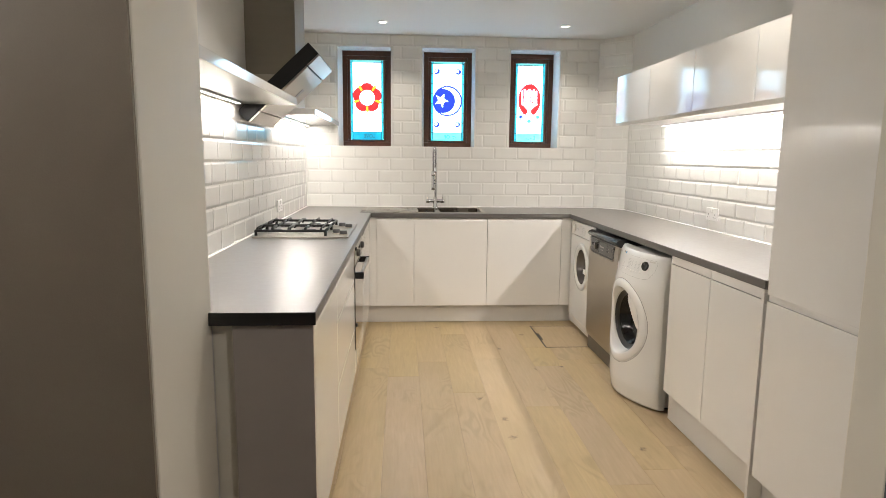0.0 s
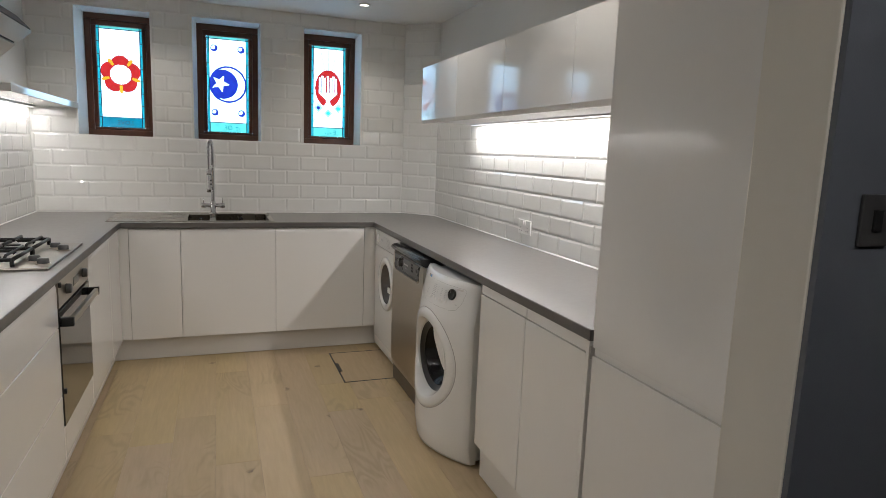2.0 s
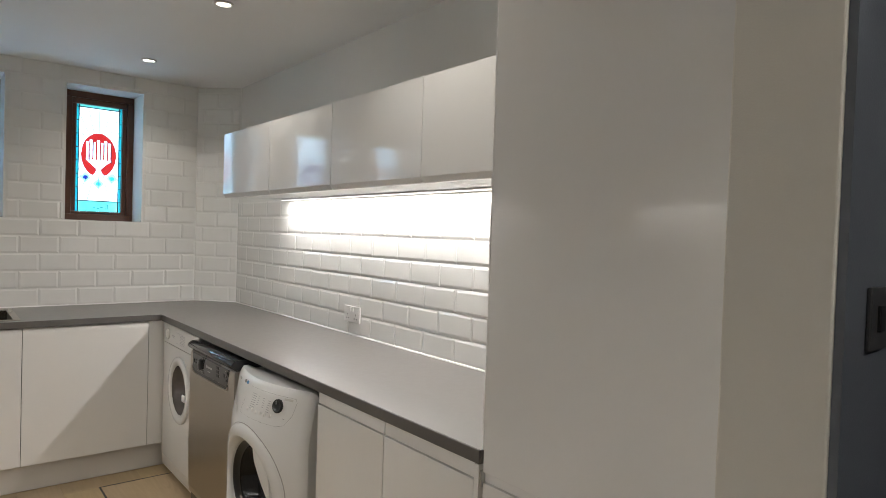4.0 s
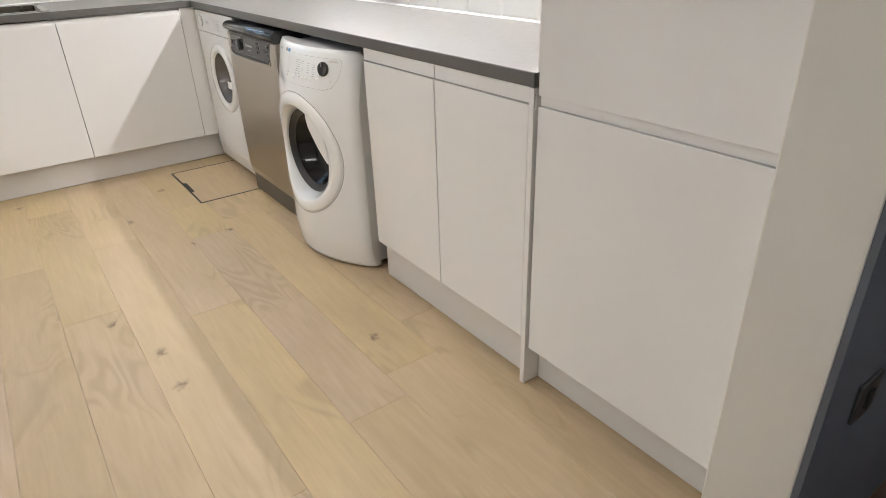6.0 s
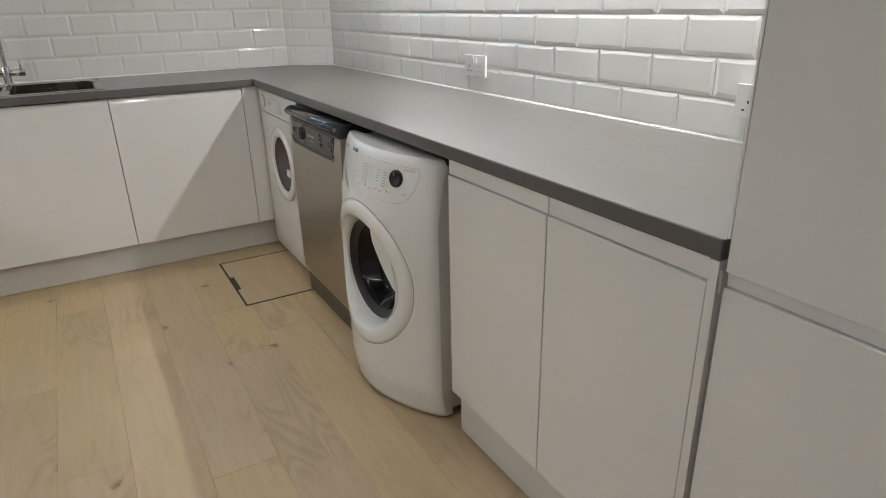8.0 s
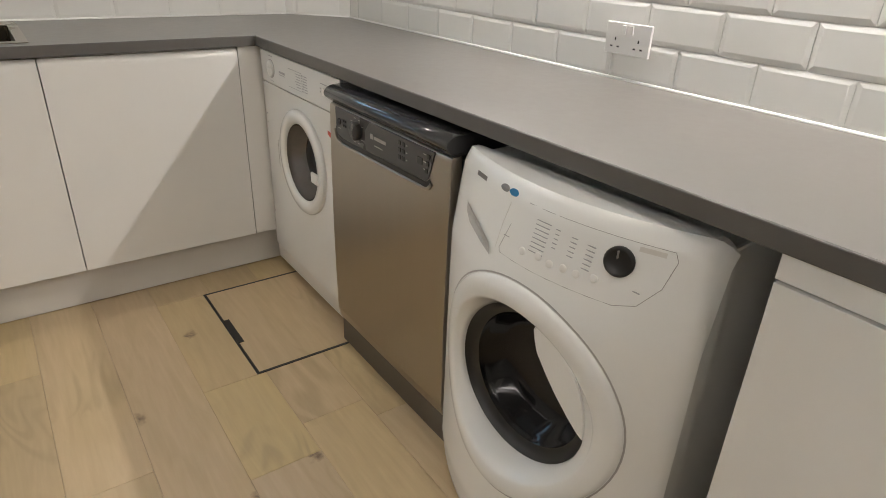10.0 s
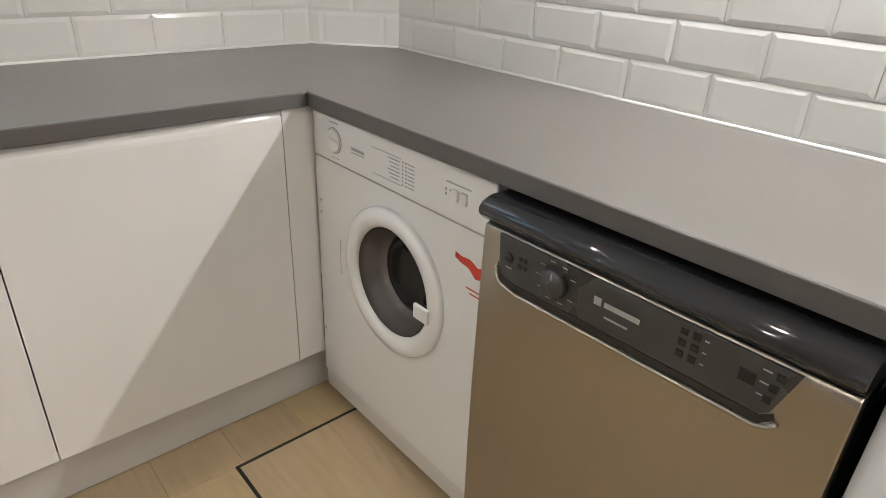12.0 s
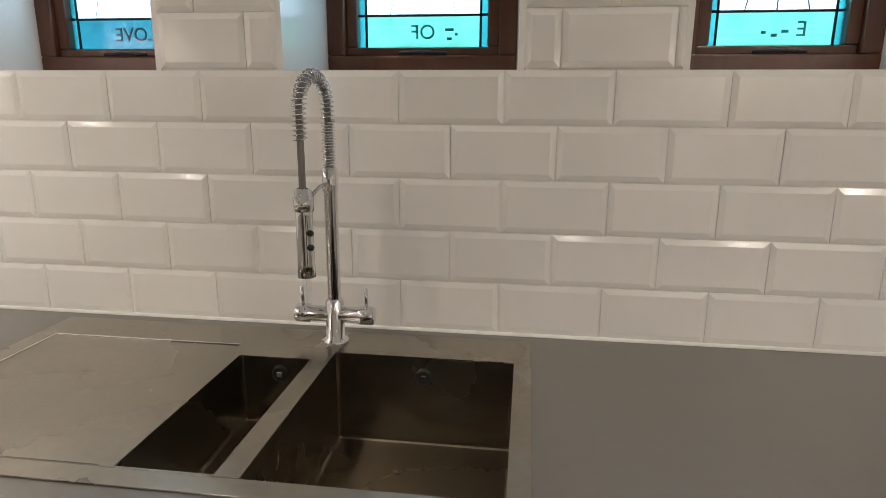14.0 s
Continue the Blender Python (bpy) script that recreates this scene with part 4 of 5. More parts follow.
    for y, z in ((3.485, 0.756), (3.448, 0.760), (3.422, 0.756), (3.395, 0.758), (3.370, 0.757), (3.339, 0.760)):
        y, z = y + oy, z + oz
        part("button", lathe([(0.0075, -0.002), (0.0075, 0.0008), (0.006, 0.0016), (0.0, 0.0018)], (fx(y, z), y, z), (-1, 0, 0.16), 14), M_PLAST, w, "small round white button")
    pr = bmesh.new()
    for col, y in enumerate((3.428, 3.396, 3.364, 3.334)):
        for r in range(8 if col == 0 else 6 if col == 3 else 5):
            z = 0.800 - 0.0078 * r - 0.003 * col
            bars(pr, fx(y, z), [(y, z, (0.032, 0.009, 0.016, 0.026)[col], 0.0016)])
    bars(pr, fx(3.503, 0.748), [(3.503, 0.748, 0.018, 0.0016)])
    bars(pr, fx(3.247, 0.742), [(3.247, 0.742, 0.022, 0.0016)])
    part("print", pr, M_INK, w, "small grey printed markings")["kind"] = "stuff"
    part("maker_plate", skin([(3.678, 0.841), (3.637, 0.841), (3.637, 0.832), (3.678, 0.832)], 0.0008), M_RUBBER, w, "small grey maker's plate")
    part("model_plate", skin([(3.285, 0.832), (3.245, 0.832), (3.245, 0.824), (3.285, 0.824)], 0.0008), M_PLINTH, w, "small grey model plate")
    for y, mt in ((3.572, M_RUBBER), (3.545, M_BLUE)):
        part("badge", skin([(y + 0.0135 * math.cos(2 * math.pi * a / 16), 0.842 + 0.0062 * math.sin(2 * math.pi * a / 16)) for a in range(16)], 0.0010), mt, w, "small oval badge")
    # Flat patch, not hollowed; its grey stands for the shaded scoop.
    part("drawer_grip_patch", skin([(3.690, 0.775), (3.680, 0.772), (3.610, 0.752), (3.575, 0.738), (3.562, 0.718), (3.600, 0.727), (3.660, 0.742), (3.682, 0.756)], 0.0042), M_MIDGREY, w, "flat grey patch standing for the scooped detergent drawer grip")
    part("drawer_seam", groove([(3.545, 0.825), (3.553, 0.78), (3.556, 0.735)], 0.0007), M_PLINTH, w)
    for y in (y0 + 0.06, y1 - 0.06):
        part("foot", lathe([(0.018, 0.0), (0.018, 0.012), (0.010, 0.014), (0.010, 0.022)], (1.877, y, 0.0), "z", 14), M_BLACK, w, "black levelling foot")
        part("foot", lathe([(0.018, 0.0), (0.018, 0.012), (0.010, 0.014), (0.010, 0.022)], (2.3, y, 0.0), "z", 14), M_BLACK, w, "black levelling foot")
    # Shifted and turned so both side edges fit the camera's view.
    w.location.y += 0.012
    w.rotation_euler.z = radians(3.2)
    return w


washing_machine()


def dishwasher():
    y0, y1, f = 3.760, 4.352, 1.776
    d = thing("dishwasher", (2.05, 4.05, 0), "stainless steel dishwasher with dark grey control panel", "dishwasher")
    part("body", box(1.808, 2.36, y0 + 0.004, y1 - 0.004, 0.0, 0.80), M_DARKP, d)
    prof = [(f + 0.030, 0.092), (f + 0.008, 0.096), (f, 0.13), (f - 0.003, 0.30), (f - 0.004, 0.45), (f - 0.003, 0.62), (f, 0.80), (f + 0.002, 0.808), (f + 0.006, 0.811), (f + 0.030, 0.811)]
    door = part("door", prism(prof, "y", y0, y1, 0.002), M_STEEL, d, "brushed steel door front")
    nose = [(1.800 + 0.040 * math.cos(a), 0.838 + 0.022 * math.sin(a)) for a in [radians(90 + 8 * k) for k in range(16)]]
    lid = bmesh.new()
    prism([(2.36, 0.818), (2.36, 0.860)] + nose + [(1.776, 0.818)], "y", y0 - 0.001, y1 + 0.003, 0.0015, bm=lid)
    for face in lid.faces:
        face.smooth = abs(face.normal.y) < 0.5
    part("lid", lid, M_LID, d, "rounded dark grey gloss top")
    # Solid black strip puts the shade between door and top into colour.
    part("lid_shade_strip", box(1.784, 2.0, y0 + 0.002, y1 - 0.002, 0.8115, 0.8175), M_BLACK, d, "black strip filling the shaded gap under the top")
    panel = [(y1 - 0.040, 0.807), (y1 - 0.044, 0.746), (y1 - 0.052, 0.732), (y1 - 0.078, 0.726), (y0 + 0.094, 0.730), (y0 + 0.082, 0.740), (y0 + 0.060, 0.807)]
    part("control_panel", prism(panel, "x", f - 0.0030, f + 0.004, 0.001), M_DARKP, door, "dark grey control panel")
    # Door has no cut here; a black strip stands for the shaded recess.
    recess = [(y1 - 0.040, 0.752), (y1 - 0.046, 0.722), (y1 - 0.082, 0.711), (y0 + 0.092, 0.716), (y0 + 0.074, 0.732), (y0 + 0.078, 0.740), (y0 + 0.094, 0.729), (y1 - 0.078, 0.725), (y1 - 0.052, 0.731)]
    part("recess_shade_strip", prism(recess, "x", f - 0.0026, f + 0.004), M_BLACK, door, "black strip standing for the shaded finger recess")
    lip = [(f - 0.003, y, z) for y, z in ((y1 - 0.038, 0.744), (y1 - 0.041, 0.724), (y1 - 0.050, 0.714), (y1 - 0.084, 0.707), (4.05, 0.709), (y0 + 0.094, 0.712), (y0 + 0.078, 0.718), (y0 + 0.071, 0.730))]
    part("lip", tube(lip, 0.0042, 10), M_STEEL, door, "rolled steel lip under the recess")
    dial = part("dial", lathe([(0.0255, 0), (0.0250, 0.010), (0.022, 0.0135), (0.0, 0.0135)], (f - 0.003, 4.185, 0.768), (-1, 0, 0), 28), M_DARKP, d, "round dark programme dial")
    part("dial_mark", box(f - 0.0172, f - 0.0164, 4.184, 4.186, 0.776, 0.788), M_MIDGREY, dial)
    part("power_button", lathe([(0.0095, 0), (0.0095, 0.003), (0.008, 0.004), (0.0, 0.0035)], (f - 0.003, 4.286, 0.770), (-1, 0, 0), 18), M_BLACK, d, "small round power button")
    keys = [(4.262, 0.778), (4.262, 0.764), (4.250, 0.778), (4.250, 0.764), (3.968, 0.793), (3.968, 0.775), (3.968, 0.757), (3.950, 0.793), (3.950, 0.775), (3.950, 0.757), (3.842, 0.792), (3.846, 0.774), (3.850, 0.756)]
    for n, (y, z) in enumerate(keys):
        r = 0.0035 if n < 4 else 0.0055
        part("key", box(f - 0.0052, f - 0.0026, y - r, y + r, z - r, z + r, 0.001), M_BLACK, d, "small black key")
    part("display", box(f - 0.0042, f - 0.0026, 3.868, 3.890, 0.764, 0.782, 0.001), M_BLACK, d, "small dark display")
    rows = [(4.105, 0.773, 0.013, 0.013), (4.063, 0.772, 0.060, 0.0085), (4.070, 0.752, 0.040, 0.0032), (3.880, 0.774, 0.012, 0.004), (4.286, 0.752, 0.014, 0.002)]
    rows += [(3.936, 0.793 - 0.018 * k, 0.006, 0.0022) for k in range(3)] + [(3.858, 0.794 - 0.018 * k, 0.011, 0.002) for k in range(3)]
    for k in range(9):
        a = radians(-60 + 37 * k)
        rows.append((4.185 + 0.037 * math.sin(a), 0.768 + 0.034 * math.cos(a), 0.010, 0.0016))
    part("print", bars(bmesh.new(), f - 0.0032, rows), M_MIDGREY, d, "pale printed markings")["kind"] = "stuff"
    part("kick_plate", box(1.792, 1.807, y0, y1, 0.0, 0.0915, 0.001), M_KICK, d, "dark kick plate")
    return d


dishwasher()


def plate_with_hole(x0, x1, y0, y1, z0, z1, cy, cz, r, seg=64):
    """A flat plate that faces -x, with a round hole through it."""
    b = bmesh.new()
    angles = sorted([2 * math.pi * k / seg for k in range(seg)] + [math.atan2(z - cz, y - cy) % (2 * math.pi) for y in (y0, y1) for z in (z0, z1)])
    rings = []
    for x, hole in ((x1, True), (x0, True), (x0, False), (x1, False)):
        ring = []
        for a in angles:
            c, s = math.cos(a), math.sin(a)
            d = r if hole else min(((y1 if c > 0 else y0) - cy) / c if abs(c) > 1e-6 else 9, ((z1 if s > 0 else z0) - cz) / s if abs(s) > 1e-6 else 9)
            ring.append(b.verts.new((x, cy + d * c, cz + d * s)))
        rings.append(ring)
    for p, q in zip(rings, rings[1:] + rings[:1]):
        for k in range(len(angles)):
            k2 = (k + 1) % len(angles)
            b.faces.new((p[k], p[k2], q[k2], q[k]))
    bmesh.ops.recalc_face_normals(b, faces=b.faces)
    return b


def tumble_dryer():
    y0, y1, f = 4.370, 5.004, 1.822
    t = thing("tumble_dryer", (2.1, 4.68, 0), "white tumble dryer with round glass door and printed panel", "tumble dryer")
    part("body", box(f + 0.075, 2.38, y0, y1, 0.03, 0.864, 0.004), M_WHITE, t)
    part("shell", plate_with_hole(f + 0.0105, f + 0.074, y0, y1, 0.03, 0.864, 4.678, 0.528, 0.135), M_WHITE, t)
    part("front_panel", plate_with_hole(f, f + 0.010, y0, y1, 0.092, 0.752, 4.678, 0.528, 0.135), M_WHITE, t)
    part("control_panel", box(f - 0.002, f + 0.010, y0, y1, 0.756, 0.865, 0.003), M_WHITE, t)
    part("kick_panel", box(f + 0.004, f + 0.014, y0, y1, 0.030, 0.088, 0.002), M_PLINTH, t, "pale grey ribbed kick strip")
    cy, cz = 4.678, 0.528
    d = part("door", lathe([(0.183, -0.002), (0.183, 0.008), (0.179, 0.013), (0.160, 0.016), (0.142, 0.014), (0.135, 0.006), (0.133, 0.000)], (f, cy, cz), (-1, 0, 0), 56), M_WHITE, t, "round white door rim")
    part("inner_ring", lathe([(0.1335, 0.010), (0.131, -0.004), (0.126, -0.010), (0.117, -0.036), (0.108, -0.050), (0.097, -0.058)], (f + 0.006, cy, cz), (-1, 0, 0), 48), M_SEAL, d, "grey glossy inner ring")
    part("inner_bowl", lathe([(0.101, -0.055), (0.095, -0.047), (0.084, -0.045), (0.072, -0.055), (0.045, -0.060), (0.0, -0.062)], (f + 0.006, cy, cz), (-1, 0, 0), 40), M_BOWL, d, "dark glass bowl")
    part("door_catch", box(f - 0.021, f - 0.012, 4.527, 4.576, 0.494, 0.530, 0.003), M_PLAST, d, "white door catch")
    k = part("timer_knob", lathe([(0.028, 0), (0.028, 0.004), (0.026, 0.006), (0.022, 0.0055), (0.012, 0.003), (0.0, 0.0025)], (f - 0.002, 4.908, 0.810), (-1, 0, 0), 28), M_PLAST, t, "white timer knob")
    part("knob_grip", prism([(4.884, 0.806), (4.932, 0.811), (4.932, 0.817), (4.884, 0.812)], "x", f - 0.0095, f - 0.004, 0.0015), M_PLAST, k)
    part("dial_ring", lathe([(0.029, -0.0004), (0.032, -0.0004), (0.032, 0.0006), (0.029, 0.0006)], (f - 0.002, 4.908, 0.810), (-1, 0, 0), 32), M_LINE, t)
    rows = [(4.809, 0.810, 0.052, 0.007), (4.809, 0.801, 0.052, 0.002), (4.700, 0.836, 0.104, 0.0014), (4.700, 0.777, 0.104, 0.0014), (4.470, 0.832, 0.07, 0.003), (4.908, 0.853, 0.035, 0.003), (4.905, 0.768, 0.03, 0.0016)]
    rows += [(4.674 - 0.002 * (n % 3), 0.828 - 0.0083 * n, 0.042 - 0.005 * (n % 3), 0.0024) for n in range(6)] + [(y, 0.830 - 0.0083 * n, 0.005, 0.004) for n in range(7) for y in (4.642, 4.631)]
    rows += [(4.614, 0.830 - 0.0083 * n, 0.022, 0.0024) for n in range(7)] + [(4.505, 0.816, 0.005, 0.005), (4.505, 0.806, 0.005, 0.005), (4.492, 0.816, 0.005, 0.005)]
    rows += [(4.982, 0.636, 0.003, 0.006), (4.984, 0.602, 0.003, 0.006), (4.992, 0.240, 0.003, 0.006)]
    part("print", bars(bmesh.new(), f - 0.002, rows), M_INK, t, "small grey printed markings")["kind"] = "stuff"
    for y in (4.477, 4.452):
        part("push_button", box(f - 0.007, f, y - 0.009, y + 0.009, 0.798, 0.822, 0.002), M_PLAST, t, "white push button")
    st = [(4.470, 0.694), (4.452, 0.690), (4.428, 0.692), (4.405, 0.682), (4.390, 0.686), (4.376, 0.668), (4.373, 0.650), (4.392, 0.660), (4.410, 0.656), (4.430, 0.672), (4.455, 0.676), (4.470, 0.682)]
    part("sticker", prism(st, "x", f - 0.0008, f + 0.002), M_RED, t, "torn red warning sticker")
    part("sticker_print", bars(bmesh.new(), f, [(4.41, 0.628, 0.05, 0.003), (4.40, 0.618, 0.05, 0.003)]), M_RED, t)
    hb = box(f - 0.0008, f + 0.002, 4.899, 4.9012, 0.455, 0.552)
    for z in (0.455, 0.550):
        box(f - 0.0008, f + 0.002, 4.892, 4.899, z, z + 0.002, bm=hb)
    part("hinge_cover", hb, M_LINE, t, "fine grey outline of the hinge cover")
    for y in (y0 + 0.05, y1 - 0.05):
        for x in (1.88, 2.32):
            part("foot", lathe([(0.018, 0.0), (0.018, 0.020), (0.010, 0.022), (0.010, 0.032)], (x, y, 0.0), "z", 14), M_BLACK, t, "black levelling foot")
    return t


tumble_dryer()


# ---- sink and tap ----
def sink():
    s = thing("sink", (0.6, 5.3, WT), "stainless steel one and a half bowl sink with drainer", "sink")
    z = WT + 0.002
    b1, b2, dr = (0.746, 1.093, 5.088, 5.507), (0.567, 0.709, 5.092, 5.468), (0.134, 0.545, 5.095, 5.522)
    x0, x1, y0, y1 = 0.095, 1.124, 5.052, 5.618
    bm = bmesh.new()
    t0, t1 = WT + 0.0006, WT + 0.0032
    box(x0, x1, y0, 5.088, t0, t1, 0.001, bm=bm)
    box(x0, x1, 5.522, y1, t0, t1, 0.001, bm=bm)
    box(x0, dr[0], 5.088, 5.522, t0, t1, bm=bm)
    box(dr[1], b2[0], 5.088, 5.522, t0, t1, bm=bm)
    box(b2[1], b1[0], 5.088, 5.522, t0, t1, bm=bm)
    box(b1[1], x1, 5.088, 5.522, t0, t1, bm=bm)
    box(b1[0], b1[1], b1[3], 5.522, t0, t1, bm=bm)
    box(b2[0], b2[1], b2[3], 5.522, t0, t1, bm=bm)
    box(b2[0], b2[1], 5.088, b2[2], t0, t1, bm=bm)
    part("rim", bm, M_SINK, s, "flat brushed steel rim")
    part("drainer", box(dr[0] + 0.001, dr[1] - 0.001, dr[2], dr[3], WT + 0.0002, WT + 0.0012), M_SINK, s, "shallow recessed draining board")
    eb = bmesh.new()
    box(dr[0], dr[1], dr[3] - 0.004, dr[3], WT + 0.0012, WT + 0.0034, 0.0006, bm=eb)
    box(dr[0], dr[0] + 0.004, dr[2], dr[3] - 0.004, WT + 0.0012, WT + 0.0034, 0.0006, bm=eb)
    part("drainer_edge", eb, M_CHROME, s, "bright pressed edge")
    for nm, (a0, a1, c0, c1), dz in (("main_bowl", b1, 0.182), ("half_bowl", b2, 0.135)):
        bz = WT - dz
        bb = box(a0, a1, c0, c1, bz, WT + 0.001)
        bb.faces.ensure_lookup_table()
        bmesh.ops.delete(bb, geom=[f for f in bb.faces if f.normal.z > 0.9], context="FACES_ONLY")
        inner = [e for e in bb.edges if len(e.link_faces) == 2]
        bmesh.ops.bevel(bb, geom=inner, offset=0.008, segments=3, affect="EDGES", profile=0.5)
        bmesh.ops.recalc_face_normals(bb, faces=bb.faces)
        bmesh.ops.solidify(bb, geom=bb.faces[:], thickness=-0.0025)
        bowl = part(nm, bb, M_BASIN_SHADE, s, "square brushed steel bowl, shade put into its tone")
        cxm, cym = (a0 + a1) / 2, (c0 + c1) / 2
        part("waste", lathe([(0.042, 0.0005), (0.040, 0.003), (0.028, 0.001), (0.0, 0.0015)], (cxm, cym, bz), "z", 24), M_CHROME, bowl, "round waste strainer")
        xo = 0.921 if nm == "main_bowl" else cxm + 0.01
        zo = WT - (0.036 if nm == "main_bowl" else 0.029)
        part("overflow", lathe([(0.0160, 0), (0.0160, 0.005), (0.013, 0.007), (0.007, 0.005), (0.0, 0.005)], (xo, c1 - 0.0005, zo), (0, -1, 0), 20), M_BLACK, bowl, "round black overflow")
        part("overflow_screw", box(xo - 0.006, xo + 0.006, c1 - 0.0085, c1 - 0.0050, zo - 0.005, zo + 0.005, 0.0015), M_CHROME, bowl, "bright centre of the overflow")
    return s


sink()


def spring_tap():
    x, y = 0.729, 5.565
    t = thing("kitchen_tap", (x, y, WT), "tall chrome spring-neck kitchen tap with pull-down spray", "tap")
    z = WT + 0.0032
    part("base", lathe([(0.027, 0.0), (0.027, 0.006), (0.019, 0.010), (0.019, 0.085), (0.015, 0.092), (0.0, 0.093)], (x, y, z), "z", 24), M_CHROME, t)
    part("column", lathe([(0.0135, 0.09), (0.0135, 0.305), (0.0155, 0.310), (0.0155, 0.352), (0.011, 0.356), (0.0, 0.356)], (x, y, z), "z", 20), M_CHROME, t, "slim chrome column")
    for sg in (-1, 1):
        v = part("valve", lathe([(0.016, 0.012), (0.016, 0.050), (0.019, 0.052), (0.019, 0.078), (0.016, 0.082), (0.0, 0.082)], (x, y, z + 0.058), (sg, 0, 0), 20), M_CHROME, t, "chrome side valve")
        part("lever", tube([(x + sg * 0.066, y, z + 0.07), (x + sg * 0.066, y - 0.004, z + 0.115)], 0.0038, 10), M_CHROME, v, "thin upright lever")
    # hose arch
    yf, top = y - 0.085, z + 0.525
    xs = x - 0.024
    arch = [(x, y, z + 0.34), (x, y, z + 0.44)]
    for k in range(13):
        a = math.pi * k / 12
        arch.append((x + (xs - x) * k / 12, y - 0.0425 + 0.0425 * math.cos(a), z + 0.475 + 0.048 * math.sin(a)))
    arch += [(xs, yf, z + 0.42), (xs, yf, z + 0.30)]
    part("hose", tube(arch, 0.0065, 10), M_RUBBER, t, "grey hose")
    dense = []
    for p, q in zip(arch, arch[1:]):
        p, q = Vector(p), Vector(q)
        n = max(2, int((q - p).length / 0.0011))
        dense += [p + (q - p) * k / n for k in range(n)]
    sp, length = [], 0.0
    last = dense[0]
    for k, p in enumerate(dense):
        length += (p - last).length
        last = p
        d = (dense[min(k + 2, len(dense) - 1)] - dense[max(k - 2, 0)]).normalized()
        u = Vector((1, 0, 0))
        v2 = d.cross(u).normalized()
        pitch = 0.0052 if length < 0.10 else 0.0085
        a = 2 * math.pi * length / pitch
        if length < 0.345:
            sp.append(p + 0.0125 * (math.cos(a) * u + math.sin(a) * v2))
    part("spring", tube(sp, 0.0016, 5), M_CHROME, t, "open coil spring round the hose")
    h = part("spray_head", lathe([(0.010, 0.0), (0.016, -0.004), (0.016, -0.05), (0.0158, -0.055), (0.0164, -0.14), (0.0176, -0.165), (0.0, -0.166)], (xs, yf, z + 0.325), "z", 22), M_CHROME, t, "chrome pull-down spray head")
    for dz in (0.245, 0.218):
        part("spray_button", lathe([(0.006, 0.012), (0.006, 0.021), (0.0, 0.022)], (xs, yf, z + dz), (0.8, -0.6, 0), 12), M_BLACK, h, "small black button")
    part("holder_arm", tube([(x, y, z + 0.325), (x - 0.008, y - 0.04, z + 0.322), (xs, yf + 0.016, z + 0.300)], 0.004, 10), M_CHROME, t, "thin chrome holder arm")
    part("holder_ring", lathe([(0.0165, -0.026), (0.019, -0.026), (0.019, 0.0), (0.0165, 0.0), (0.0165, -0.026)], (xs, yf, z + 0.310), "z", 22), M_CHROME, t)
    return t


spring_tap()


# ---- small fixtures ----
def socket(yc, zc, x, sign):
    """A British double socket on a side wall; sign: the way its face looks along x."""
    s = thing("double_socket", (x, yc, zc), "white double wall socket with switches above the worktop", "socket")
    w, h = 0.146, 0.080
    xa, xb = sorted((x, x + sign * 0.009))
    part("plate", box(xa, xb, yc - w / 2, yc + w / 2, zc - h / 2, zc + h / 2, 0.002), M_PLAST, s)
    f = x + sign * 0.009
    for dy in (-0.038, 0.038):
        pins = bmesh.new()
        for py, pz, a, c in ((0, -0.002, 0.004, 0.008), (-0.011, -0.021, 0.007, 0.004), (0.011, -0.021, 0.007, 0.004)):
            xa, xb = sorted((f - sign * 0.001, f + sign * 0.0006))
            box(xa, xb, yc + dy + py - a / 2, yc + dy + py + a / 2, zc + pz - c / 2, zc + pz + c / 2, bm=pins)
        part("pin_holes", pins, M_BLACK, s, "dark pin holes")
        xa, xb = sorted((f - sign * 0.001, f + sign * 0.004))
        part("switch", box(xa, xb, yc + dy * 0.3 - 0.006, yc + dy * 0.3 + 0.006, zc + 0.012, zc + 0.034, 0.001), M_PLAST, s, "white rocker switch")
    return s


socket(3.843, 1.017, XR - 0.009, -1)
socket(2.600, 1.016, XR - 0.009, -1)
socket(4.36, 1.017, XL + 0.009, 1)


def wall_plate(name, x0, x1, z0, z1, label, category):
    p = thing(name, ((x0 + x1) / 2, YF0, z0), label, category)
    part("plate", box(x0, x1, YF0 - 0.007, YF0 - 0.0004, z0, z1, 0.002), M_DARKP, p)
    part("rocker", box((x0 + x1) / 2 - 0.010, (x0 + x1) / 2 + 0.010, YF0 - 0.011, YF0 - 0.006, (z0 + z1) / 2 - 0.018, (z0 + z1) / 2 + 0.018, 0.001), M_BLACK, p)
    return p


# Added fill light, never in view, with a plain fitting round its lamp.
def hall_fill(x, y, watts):
    h = thing("hall_fill_fitting", (x, y, ZC), "added unseen fill light on the ceiling of the adjoining room", "light", "ceiling lights of the adjoining room")
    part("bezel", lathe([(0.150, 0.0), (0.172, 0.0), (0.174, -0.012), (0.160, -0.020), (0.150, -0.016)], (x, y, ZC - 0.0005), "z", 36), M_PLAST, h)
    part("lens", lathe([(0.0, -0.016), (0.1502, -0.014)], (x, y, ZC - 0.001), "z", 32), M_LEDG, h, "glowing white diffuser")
    lamp("hall_fill_lamp", "POINT", (x, y, ZC - 0.075), watts, (1.0, 0.96, 0.91)).data.shadow_soft_size = 0.05
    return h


# Unseen fills, placed to brighten the tall cabinet and the hall-side faces.
hall_fill(-1.6, 0.2, 40.0)
hall_fill(1.6, 0.3, 26.0)
